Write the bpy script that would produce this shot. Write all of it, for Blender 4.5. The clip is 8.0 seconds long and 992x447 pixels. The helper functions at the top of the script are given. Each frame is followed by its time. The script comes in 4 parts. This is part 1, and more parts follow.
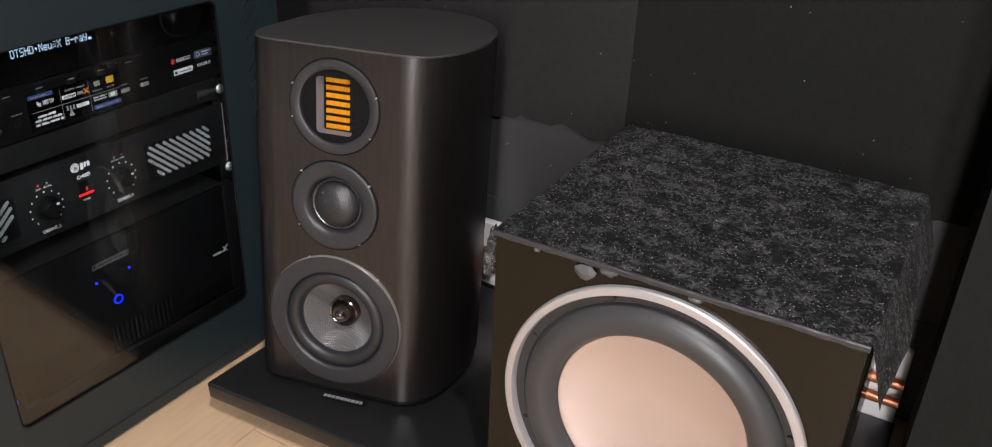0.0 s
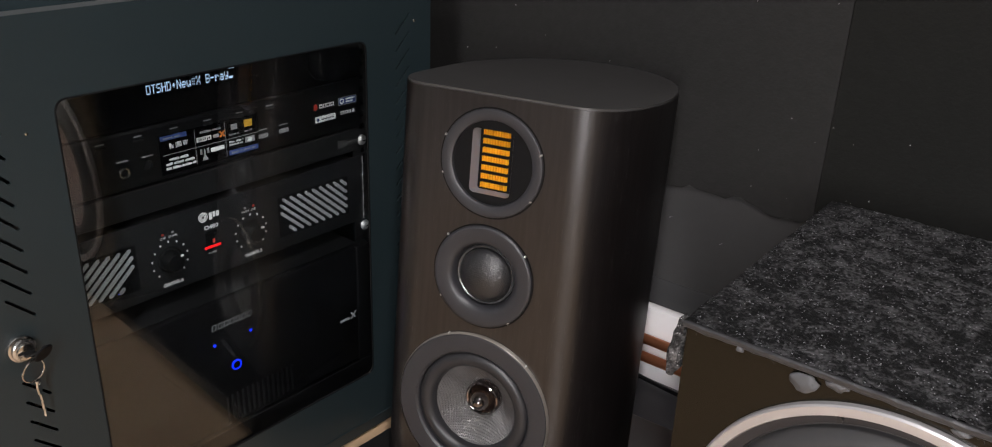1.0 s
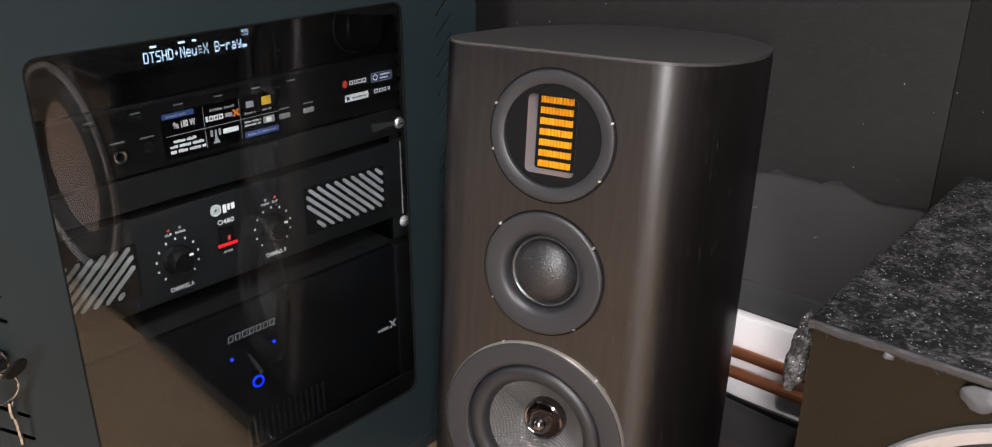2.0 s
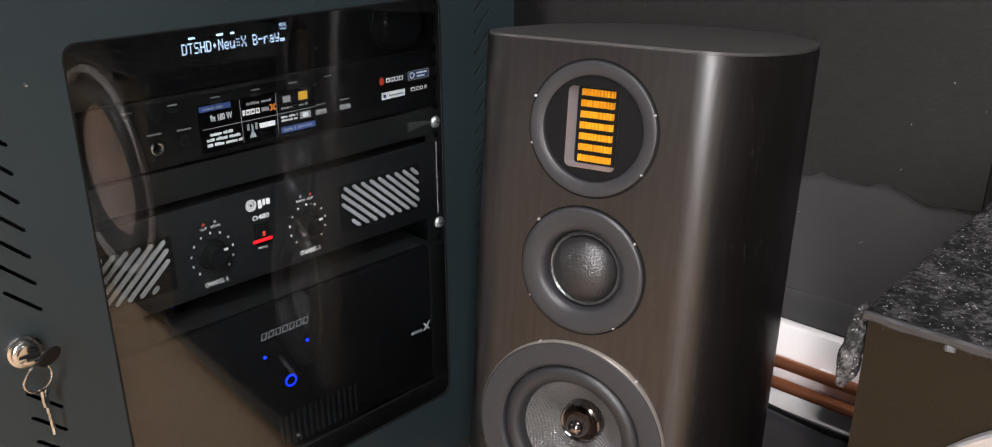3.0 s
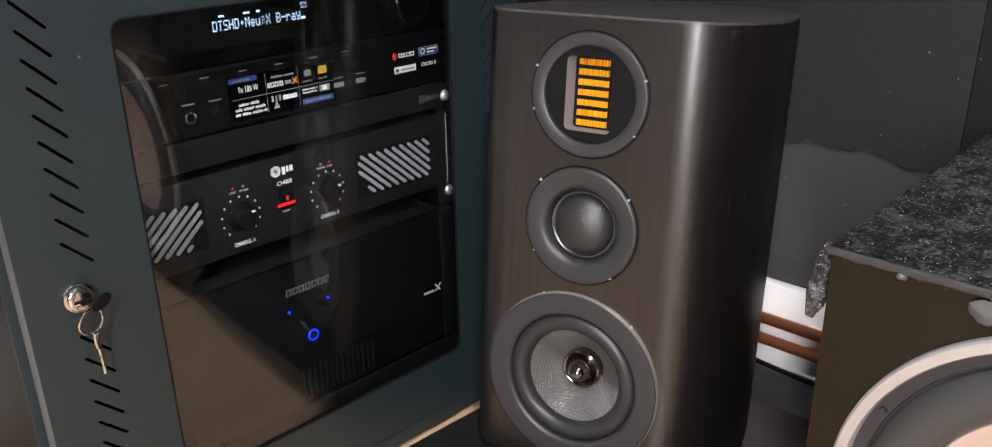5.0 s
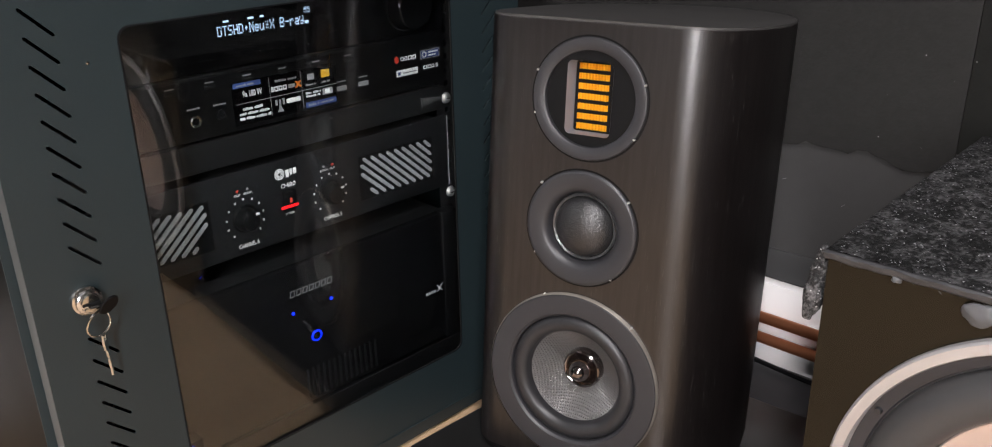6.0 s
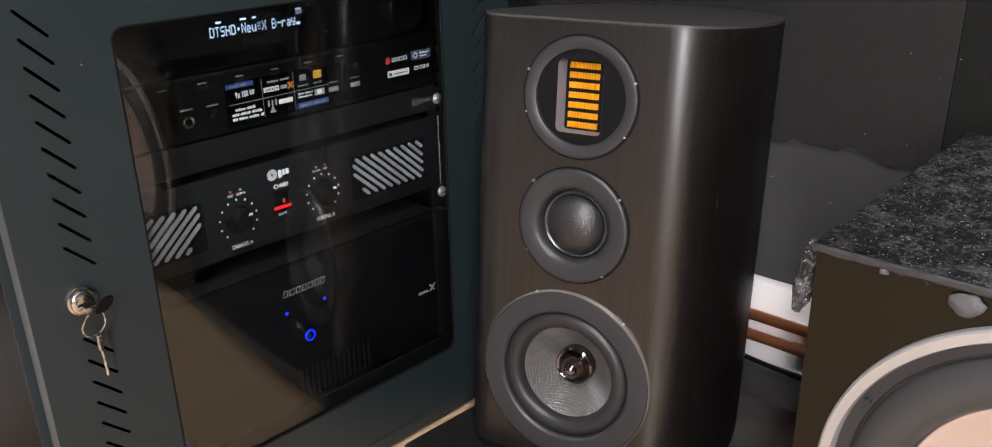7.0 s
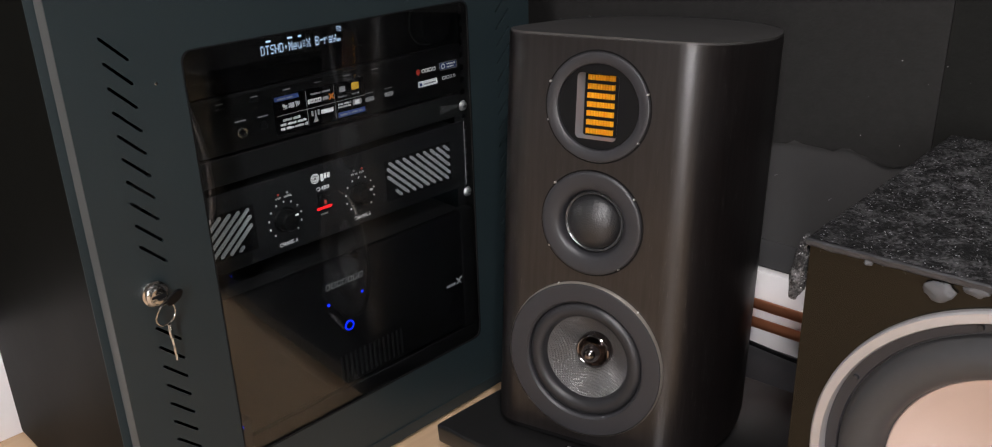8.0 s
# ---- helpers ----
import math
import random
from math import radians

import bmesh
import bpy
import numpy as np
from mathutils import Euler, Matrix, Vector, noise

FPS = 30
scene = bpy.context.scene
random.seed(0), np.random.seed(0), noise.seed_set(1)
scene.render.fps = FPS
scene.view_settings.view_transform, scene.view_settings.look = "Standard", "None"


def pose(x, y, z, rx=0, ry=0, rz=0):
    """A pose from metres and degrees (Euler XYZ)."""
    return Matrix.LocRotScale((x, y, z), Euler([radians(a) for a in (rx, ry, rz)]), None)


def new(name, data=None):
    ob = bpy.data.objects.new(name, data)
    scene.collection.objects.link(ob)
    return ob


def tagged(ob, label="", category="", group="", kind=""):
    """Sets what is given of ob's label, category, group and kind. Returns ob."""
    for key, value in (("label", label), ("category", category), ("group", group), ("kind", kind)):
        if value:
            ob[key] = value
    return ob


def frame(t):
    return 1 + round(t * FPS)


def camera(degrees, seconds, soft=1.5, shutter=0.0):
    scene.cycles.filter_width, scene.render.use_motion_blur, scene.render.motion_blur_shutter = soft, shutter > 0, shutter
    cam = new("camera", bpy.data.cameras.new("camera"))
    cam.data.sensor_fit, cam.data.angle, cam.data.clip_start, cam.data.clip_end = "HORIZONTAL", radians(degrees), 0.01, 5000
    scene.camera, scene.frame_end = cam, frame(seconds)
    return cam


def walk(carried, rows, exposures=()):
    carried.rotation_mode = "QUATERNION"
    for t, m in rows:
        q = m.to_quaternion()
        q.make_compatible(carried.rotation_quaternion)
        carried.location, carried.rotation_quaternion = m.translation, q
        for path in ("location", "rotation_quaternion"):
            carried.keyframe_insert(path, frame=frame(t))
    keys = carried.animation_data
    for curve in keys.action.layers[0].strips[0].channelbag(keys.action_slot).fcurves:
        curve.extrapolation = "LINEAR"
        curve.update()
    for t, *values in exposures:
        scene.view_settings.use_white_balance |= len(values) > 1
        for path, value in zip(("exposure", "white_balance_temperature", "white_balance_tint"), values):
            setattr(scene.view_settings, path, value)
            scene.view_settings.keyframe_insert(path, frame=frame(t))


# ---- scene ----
# ---- the camera and its walk ----
cam = camera(58.14, 8.0, soft=1.1)
PATH = [
    (0.0, 0.4434, -0.8352, 0.7781, 15.665, -28.023, 2.441),
    (0.5, 0.3994, -0.7979, 0.7432, 21.097, -26.465, 1.690),
    (1.0, 0.3462, -0.7247, 0.7134, 23.919, -23.814, 2.228),
    (1.5, 0.3041, -0.6170, 0.6654, 25.711, -23.571, 0.907),
    (3.0, 0.2748, -0.6103, 0.6034, 29.317, -21.554, -0.282),
    (3.5, 0.2877, -0.6267, 0.6026, 29.780, -21.726, -0.507),
    (4.0, 0.2933, -0.6544, 0.6041, 29.976, -21.710, -0.721),
    (4.5, 0.3048, -0.6684, 0.6003, 29.799, -21.996, -0.886),
    (6.0, 0.3146, -0.6815, 0.6120, 29.839, -22.424, -1.057),
    (6.5, 0.3026, -0.6878, 0.6118, 28.641, -22.686, -0.403),
    (7.0, 0.3156, -0.6906, 0.6098, 29.050, -22.197, -1.197),
    (7.5, 0.3238, -0.7046, 0.6220, 29.144, -22.619, -1.367),
    (8.0, 0.3384, -0.7659, 0.6457, 29.705, -22.521, -1.874),
]
EXPOSURES = [(0.0, -0.32), (0.5, -0.56), (1.0, -0.54), (1.5, -0.22), (3.0, 0.10), (4.5, 0.10), (6.0, -0.09), (7.5, -0.21), (8.0, -0.54)]
walk(cam, [(t, pose(x, y, z, 90 + pitch, 0, yaw) @ pose(0, 0, 0, 0, 0, roll)) for t, x, y, z, yaw, pitch, roll in PATH],
     exposures=EXPOSURES)

# ---- fixed frames of the plan ----
FLOOR = -0.031                                            # wooden floor
LEAN_BACK = 5.9                                           # the platform and the speaker on it tip back
SPK = pose(0, 0, 0.025, -LEAN_BACK, 0, 0)                 # foot of the speaker's baffle: x right, y back, z up
RACK = pose(-0.1921, 0.1138, 0, 0, 0, 74.83)              # right edge of the glass: x along the door, y into the rack
WALL = pose(0.121, 0.419, 0, 0, 0, -13.5)                 # back wall: x along it, y into it
SUB = pose(0.237, -0.094, 0, 0, 0, -13.5)                 # left front corner of the subwoofer

# ---- light: ceiling and column lamps added out of view in a closed dark room ----
world = bpy.data.worlds.new("night")
scene.world = world
world.use_nodes = True
world.node_tree.nodes["Background"].inputs[0].default_value = (0.5, 0.55, 0.6, 1)
world.node_tree.nodes["Background"].inputs[1].default_value = 0.0
LAMP_TINT = (1.0, 0.962, 0.975)
LAMPS = [(0.75, -1.10, 2.31, 62.0)]
COLUMN = (0.53, -1.71, 0.52, 1.65, 0.06)                  # x, y, lower and upper end of the paper shade, radius
COLUMN_GLOW = 116.0

# ---- helpers for building ----
def link_mesh(name, bm, material, smooth=True, angle=35):
    bmesh.ops.recalc_face_normals(bm, faces=bm.faces[:])
    me = bpy.data.meshes.new(name)
    lim = radians(angle)
    for f in bm.faces:
        f.smooth = smooth
    if smooth:
        for e in bm.edges:
            if len(e.link_faces) == 2 and e.calc_face_angle(0.0) > lim:
                e.smooth = False
    bm.to_mesh(me)
    bm.free()
    me.materials.append(material)
    return me


def part(name, bm, material, parent, label="", m=None, smooth=True, angle=35):
    ob = new(name, link_mesh(name, bm, material, smooth, angle))
    ob.parent = parent
    if m is not None:
        ob.matrix_basis = m
    return tagged(ob, label)


def thing(name, m, label, category, group="", kind=""):
    ob = new(name)
    ob.empty_display_size = 0.05
    ob.matrix_basis = m
    return tagged(ob, label, category, group, kind)


def solid(name, bm, material, m, label, category="", group="", kind="", smooth=True, angle=35):
    ob = new(name, link_mesh(name, bm, material, smooth, angle))
    ob.matrix_basis = m
    return tagged(ob, label, category, group, kind)


def block(x0, x1, y0, y1, z0, z1, bevel=0.0, segments=2, bm=None):
    out = bmesh.new()
    bmesh.ops.create_cube(out, size=1, matrix=Matrix.Translation(((x0 + x1) / 2, (y0 + y1) / 2, (z0 + z1) / 2)) @ Matrix.Diagonal((x1 - x0, y1 - y0, z1 - z0, 1)))
    if bevel:
        bmesh.ops.bevel(out, geom=out.edges[:], offset=bevel, segments=segments, profile=0.5, affect="EDGES")
    return join(bm, out) if bm else out


def join(bm, other):
    me = bpy.data.meshes.new("tmp")
    other.to_mesh(me)
    other.free()
    bm.from_mesh(me)
    bpy.data.meshes.remove(me)
    return bm


def lathe(profile, segments=64, centre=(0, 0, 0)):
    """Turns (radius, y) round the local y axis; y runs into the cabinet."""
    bm = bmesh.new()
    cx, cy, cz = centre
    rings = []
    for r, y in profile:
        if r < 1e-6:
            rings.append([bm.verts.new((cx, cy + y, cz))])
        else:
            rings.append([bm.verts.new((cx + r * math.cos(a), cy + y, cz + r * math.sin(a))) for a in (2 * math.pi * i / segments for i in range(segments))])
    for p, q in zip(rings, rings[1:]):
        for i in range(segments):
            j = (i + 1) % segments
            vs = [p[i % len(p)], p[j % len(p)], q[j % len(q)], q[i % len(q)]]
            vs = [v for k, v in enumerate(vs) if v not in vs[:k]]
            if len(vs) > 2:
                bm.faces.new(vs)
    return bm


def tube(points, r, segments=12, closed=False):
    bm = bmesh.new()
    pts = [Vector(p) for p in points]
    rings = []
    n = len(pts)
    for i, p in enumerate(pts):
        a = pts[(i - 1) % n] if closed or i else p
        b = pts[(i + 1) % n] if closed or i < n - 1 else p
        q = (b - a).to_track_quat("Z", "Y")
        rings.append([bm.verts.new(p + q @ Vector((r * math.cos(t), r * math.sin(t), 0))) for t in (2 * math.pi * k / segments for k in range(segments))])
    pairs = list(zip(rings, rings[1:])) + ([(rings[-1], rings[0])] if closed else [])
    for p, q in pairs:
        for k in range(segments):
            j = (k + 1) % segments
            bm.faces.new((p[k], p[j], q[j], q[k]))
    if not closed:
        bm.faces.new(rings[0])
        bm.faces.new(rings[-1][::-1])
    return bm


def rounded(x0, x1, z0, z1, r, n=6):
    pts = []
    for cx, cz, a0 in ((x1 - r, z0 + r, -90), (x1 - r, z1 - r, 0), (x0 + r, z1 - r, 90), (x0 + r, z0 + r, 180)):
        for k in range(n + 1):
            a = radians(a0 + 90 * k / n)
            pts.append((cx + r * math.cos(a), cz + r * math.sin(a)))
    return pts


def plate(outer, holes, y0, y1):
    """A sheet in the x-z plane between depths y0 and y1, with holes through it."""
    bm = bmesh.new()
    for loop in [outer] + holes:
        vs = [bm.verts.new((x, y0, z)) for x, z in loop]
        for a, b in zip(vs, vs[1:] + vs[:1]):
            bm.edges.new((a, b))
    bmesh.ops.triangle_fill(bm, use_beauty=True, use_dissolve=False, edges=bm.edges[:])
    faces = bm.faces[:]
    res = bmesh.ops.extrude_face_region(bm, geom=faces)
    for v in [g for g in res["geom"] if isinstance(g, bmesh.types.BMVert)]:
        v.co.y = y1
    return bm


def prism(outline, z0, z1, bevel=0.0):
    bm = bmesh.new()
    low = [bm.verts.new((x, y, z0)) for x, y in outline]
    high = [bm.verts.new((x, y, z1)) for x, y in outline]
    n = len(outline)
    for i in range(n):
        j = (i + 1) % n
        bm.faces.new((low[i], low[j], high[j], high[i]))
    top = bm.faces.new(high)
    bottom = bm.faces.new(low[::-1])
    if bevel:
        bmesh.ops.bevel(bm, geom=list(top.edges) + list(bottom.edges), offset=bevel, segments=3, profile=0.5, affect="EDGES")
    return bm


def writing(text, height, width=None, depth=0.0003, space=1.0):
    """Raised letters in the x-z plane, facing -y, from the lower left corner."""
    cu = bpy.data.curves.new("letters", "FONT")
    cu.body, cu.size, cu.extrude, cu.space_character, cu.resolution_u = text, 1.0, 0.0, space, 2
    cu.offset = 0.014
    ob = new("letters", cu)
    bpy.context.view_layer.update()
    me = bpy.data.meshes.new_from_object(ob.evaluated_get(bpy.context.evaluated_depsgraph_get()))
    bpy.data.objects.remove(ob)
    bpy.data.curves.remove(cu)
    bm = bmesh.new()
    bm.from_mesh(me)
    bpy.data.meshes.remove(me)
    xs, ys = [v.co.x for v in bm.verts], [v.co.y for v in bm.verts]
    k = height / (max(ys) - min(ys))
    kx = width / (max(xs) - min(xs)) if width else k
    x0, y0 = min(xs), min(ys)
    for v in bm.verts:
        v.co = ((v.co.x - x0) * kx, -depth, (v.co.y - y0) * k)
    return bm


# ---- materials ----
def material(name, colour, rough=0.5, metal=0.0, grain=0.0, scale=40.0, stretch=(1, 1, 1), bump=0.0, bump_scale=300.0, dirt=0.0, specular=0.5, coat=0.0, wear_scale=6.0):
    """A procedural surface: fine grain, larger stains and a fine relief, in object space (metres)."""
    m = bpy.data.materials.new(name)
    m.use_nodes = True
    nt = m.node_tree
    b = nt.nodes["Principled BSDF"]
    b.inputs["Roughness"].default_value, b.inputs["Metallic"].default_value = rough, metal
    b.inputs["Specular IOR Level"].default_value, b.inputs["Coat Weight"].default_value = specular, coat
    co = nt.nodes.new("ShaderNodeTexCoord")
    mp = nt.nodes.new("ShaderNodeMapping")
    mp.inputs["Scale"].default_value = stretch
    nt.links.new(co.outputs["Object"], mp.inputs["Vector"])
    fine, wide = nt.nodes.new("ShaderNodeTexNoise"), nt.nodes.new("ShaderNodeTexNoise")
    fine.inputs["Scale"].default_value, fine.inputs["Detail"].default_value = scale, 6
    wide.inputs["Scale"].default_value, wide.inputs["Detail"].default_value = wear_scale, 4
    nt.links.new(mp.outputs[0], fine.inputs["Vector"])
    nt.links.new(co.outputs["Object"], wide.inputs["Vector"])
    both = nt.nodes.new("ShaderNodeMath")
    both.operation = "MULTIPLY_ADD"
    nt.links.new(fine.outputs["Fac"], both.inputs[0])
    both.inputs[1].default_value = grain
    add = nt.nodes.new("ShaderNodeMath")
    add.operation = "MULTIPLY_ADD"
    nt.links.new(wide.outputs["Fac"], add.inputs[0])
    add.inputs[1].default_value = dirt
    add.inputs[2].default_value = 1.0 - 0.5 * grain - 0.5 * dirt
    nt.links.new(add.outputs[0], both.inputs[2])
    mul = nt.nodes.new("ShaderNodeVectorMath")
    mul.operation = "SCALE"
    mul.inputs[0].default_value = colour
    nt.links.new(both.outputs[0], mul.inputs["Scale"])
    nt.links.new(mul.outputs[0], b.inputs["Base Color"])
    rr = nt.nodes.new("ShaderNodeMath")
    rr.operation = "MULTIPLY_ADD"
    nt.links.new(wide.outputs["Fac"], rr.inputs[0])
    rr.inputs[1].default_value, rr.inputs[2].default_value = 0.25 * rough, 0.875 * rough
    nt.links.new(rr.outputs[0], b.inputs["Roughness"])
    if bump:
        bn, bp = nt.nodes.new("ShaderNodeTexNoise"), nt.nodes.new("ShaderNodeBump")
        bn.inputs["Scale"].default_value, bn.inputs["Detail"].default_value = bump_scale, 3
        nt.links.new(mp.outputs[0], bn.inputs["Vector"])
        bp.inputs["Strength"].default_value, bp.inputs["Distance"].default_value = bump, 0.001
        nt.links.new(bn.outputs["Fac"], bp.inputs["Height"])
        nt.links.new(bp.outputs[0], b.inputs["Normal"])
    return m


def glowing(name, colour, strength):
    m = bpy.data.materials.new(name)
    m.use_nodes = True
    b = m.node_tree.nodes["Principled BSDF"]
    b.inputs["Base Color"].default_value = (*colour, 1)
    b.inputs["Emission Color"].default_value, b.inputs["Emission Strength"].default_value = (*colour, 1), strength
    return m


def veneer_material():
    """Black-stained oak: dark brown ground with short upright pores that catch the light."""
    m = material("black_oak_veneer", (0.0052, 0.0039, 0.0039), 0.335, grain=0.45, scale=60, stretch=(1, 1, 0.05), dirt=0.3, specular=0.72)
    nt = m.node_tree
    b = nt.nodes["Principled BSDF"]
    co = nt.nodes.new("ShaderNodeTexCoord")
    mp = nt.nodes.new("ShaderNodeMapping")
    mp.inputs["Scale"].default_value = (1, 1, 0.11)
    nt.links.new(co.outputs["Object"], mp.inputs["Vector"])
    pores = nt.nodes.new("ShaderNodeTexNoise")
    pores.inputs["Scale"].default_value, pores.inputs["Detail"].default_value = 560, 2
    nt.links.new(mp.outputs[0], pores.inputs["Vector"])
    bands = nt.nodes.new("ShaderNodeTexNoise")
    bands.inputs["Scale"].default_value = 26
    band_map = nt.nodes.new("ShaderNodeMapping")
    band_map.inputs["Scale"].default_value = (1, 1, 0.12)
    nt.links.new(co.outputs["Object"], band_map.inputs["Vector"])
    nt.links.new(band_map.outputs[0], bands.inputs["Vector"])
    cut = nt.nodes.new("ShaderNodeMapRange")
    cut.inputs["From Min"].default_value, cut.inputs["From Max"].default_value = 0.635, 0.72
    nt.links.new(pores.outputs["Fac"], cut.inputs["Value"])
    where = nt.nodes.new("ShaderNodeMapRange")
    where.inputs["From Min"].default_value, where.inputs["From Max"].default_value = 0.40, 0.58
    nt.links.new(bands.outputs["Fac"], where.inputs["Value"])
    both = nt.nodes.new("ShaderNodeMath")
    both.operation = "MULTIPLY"
    nt.links.new(cut.outputs[0], both.inputs[0])
    nt.links.new(where.outputs[0], both.inputs[1])
    mix = nt.nodes.new("ShaderNodeMix")
    mix.data_type = "RGBA"
    old = b.inputs["Base Color"].links[0].from_socket
    nt.links.new(both.outputs[0], mix.inputs["Factor"])
    nt.links.new(old, mix.inputs["A"])
    mix.inputs["B"].default_value = (0.033, 0.031, 0.029, 1)
    nt.links.new(mix.outputs["Result"], b.inputs["Base Color"])
    bp = nt.nodes.new("ShaderNodeBump")
    bp.inputs["Strength"].default_value, bp.inputs["Distance"].default_value = 0.22, 0.0004
    nt.links.new(pores.outputs["Fac"], bp.inputs["Height"])
    streaks = nt.nodes.new("ShaderNodeTexNoise")
    streaks.inputs["Scale"].default_value, streaks.inputs["Detail"].default_value = 190, 4
    streak_map = nt.nodes.new("ShaderNodeMapping")
    streak_map.inputs["Scale"].default_value = (1, 1, 0.07)
    nt.links.new(co.outputs["Object"], streak_map.inputs["Vector"])
    nt.links.new(streak_map.outputs[0], streaks.inputs["Vector"])
    sheen = nt.nodes.new("ShaderNodeMapRange")
    sheen.inputs["From Min"].default_value, sheen.inputs["From Max"].default_value = 0.36, 0.64
    sheen.inputs["To Min"].default_value, sheen.inputs["To Max"].default_value = 0.86, 1.0
    nt.links.new(streaks.outputs["Fac"], sheen.inputs["Value"])
    turn = nt.nodes.new("ShaderNodeLayerWeight")
    turn.inputs["Blend"].default_value = 0.5
    fade = nt.nodes.new("ShaderNodeMapRange")
    fade.inputs["From Min"].default_value, fade.inputs["From Max"].default_value = 0.45, 0.90
    fade.inputs["To Min"].default_value, fade.inputs["To Max"].default_value = 1.0, 0.04
    nt.links.new(turn.outputs["Facing"], fade.inputs["Value"])
    gloss = nt.nodes.new("ShaderNodeMath")
    gloss.operation = "MULTIPLY"
    nt.links.new(sheen.outputs[0], gloss.inputs[0])
    nt.links.new(fade.outputs[0], gloss.inputs[1])
    nt.links.new(gloss.outputs[0], b.inputs["Specular IOR Level"])
    nt.links.new(bp.outputs[0], b.inputs["Normal"])
    return m


def velvet_material():
    """Crushed black velvet: matt dark and shining patches of pile, tiny glints; shine and glints painted into the
    colour.
    """
    m = bpy.data.materials.new("crushed_velvet")
    m.use_nodes = True
    nt = m.node_tree
    b = nt.nodes["Principled BSDF"]
    co = nt.nodes.new("ShaderNodeTexCoord")
    patch = nt.nodes.new("ShaderNodeTexNoise")
    patch.inputs["Scale"].default_value, patch.inputs["Detail"].default_value, patch.inputs["Distortion"].default_value = 48, 12, 0.25
    patch.inputs["Roughness"].default_value = 0.72
    nt.links.new(co.outputs["Object"], patch.inputs["Vector"])
    curl = nt.nodes.new("ShaderNodeTexNoise")
    curl.inputs["Scale"].default_value, curl.inputs["Detail"].default_value, curl.inputs["Roughness"].default_value = 290, 4, 0.6
    nt.links.new(co.outputs["Object"], curl.inputs["Vector"])
    pile = nt.nodes.new("ShaderNodeMix")
    pile.inputs["Factor"].default_value = 0.46
    nt.links.new(patch.outputs["Fac"], pile.inputs["A"])
    nt.links.new(curl.outputs["Fac"], pile.inputs["B"])
    ramp = nt.nodes.new("ShaderNodeMapRange")
    ramp.inputs["From Min"].default_value, ramp.inputs["From Max"].default_value = 0.485, 0.605
    nt.links.new(pile.outputs["Result"], ramp.inputs["Value"])
    tint = nt.nodes.new("ShaderNodeMix")
    tint.data_type = "RGBA"
    tint.inputs["A"].default_value, tint.inputs["B"].default_value = (0.0085, 0.0085, 0.0090, 1), (0.200, 0.197, 0.202, 1)
    nt.links.new(ramp.outputs[0], tint.inputs["Factor"])
    cells = nt.nodes.new("ShaderNodeTexVoronoi")
    cells.inputs["Scale"].default_value = 1000
    nt.links.new(co.outputs["Object"], cells.inputs["Vector"])
    pick = nt.nodes.new("ShaderNodeSeparateColor")
    nt.links.new(cells.outputs["Color"], pick.inputs[0])
    glint = nt.nodes.new("ShaderNodeMath")
    glint.operation = "GREATER_THAN"
    glint.inputs[1].default_value = 0.982
    nt.links.new(pick.outputs[0], glint.inputs[0])
    bright = nt.nodes.new("ShaderNodeMix")
    bright.data_type = "RGBA"
    nt.links.new(glint.outputs[0], bright.inputs["Factor"])
    nt.links.new(tint.outputs["Result"], bright.inputs["A"])
    bright.inputs["B"].default_value = (0.75, 0.75, 0.77, 1)
    nt.links.new(bright.outputs["Result"], b.inputs["Base Color"])
    nt.links.new(glint.outputs[0], b.inputs["Metallic"])
    rough = nt.nodes.new("ShaderNodeMapRange")
    rough.inputs["To Min"].default_value, rough.inputs["To Max"].default_value = 0.8, 0.42
    nt.links.new(patch.outputs["Fac"], rough.inputs["Value"])
    nt.links.new(rough.outputs[0], b.inputs["Roughness"])
    b.inputs["Sheen Weight"].default_value = 0.04
    b.inputs["Specular IOR Level"].default_value = 0.35
    b.inputs["Sheen Roughness"].default_value = 0.4
    bp = nt.nodes.new("ShaderNodeBump")
    bp.inputs["Strength"].default_value, bp.inputs["Distance"].default_value = 1.0, 0.006
    nt.links.new(pile.outputs["Result"], bp.inputs["Height"])
    fine = nt.nodes.new("ShaderNodeBump")
    fine.inputs["Strength"].default_value, fine.inputs["Distance"].default_value = 1.0, 0.002
    nt.links.new(pick.outputs[1], fine.inputs["Height"])
    nt.links.new(bp.outputs[0], fine.inputs["Normal"])
    nt.links.new(fine.outputs[0], b.inputs["Normal"])
    return m


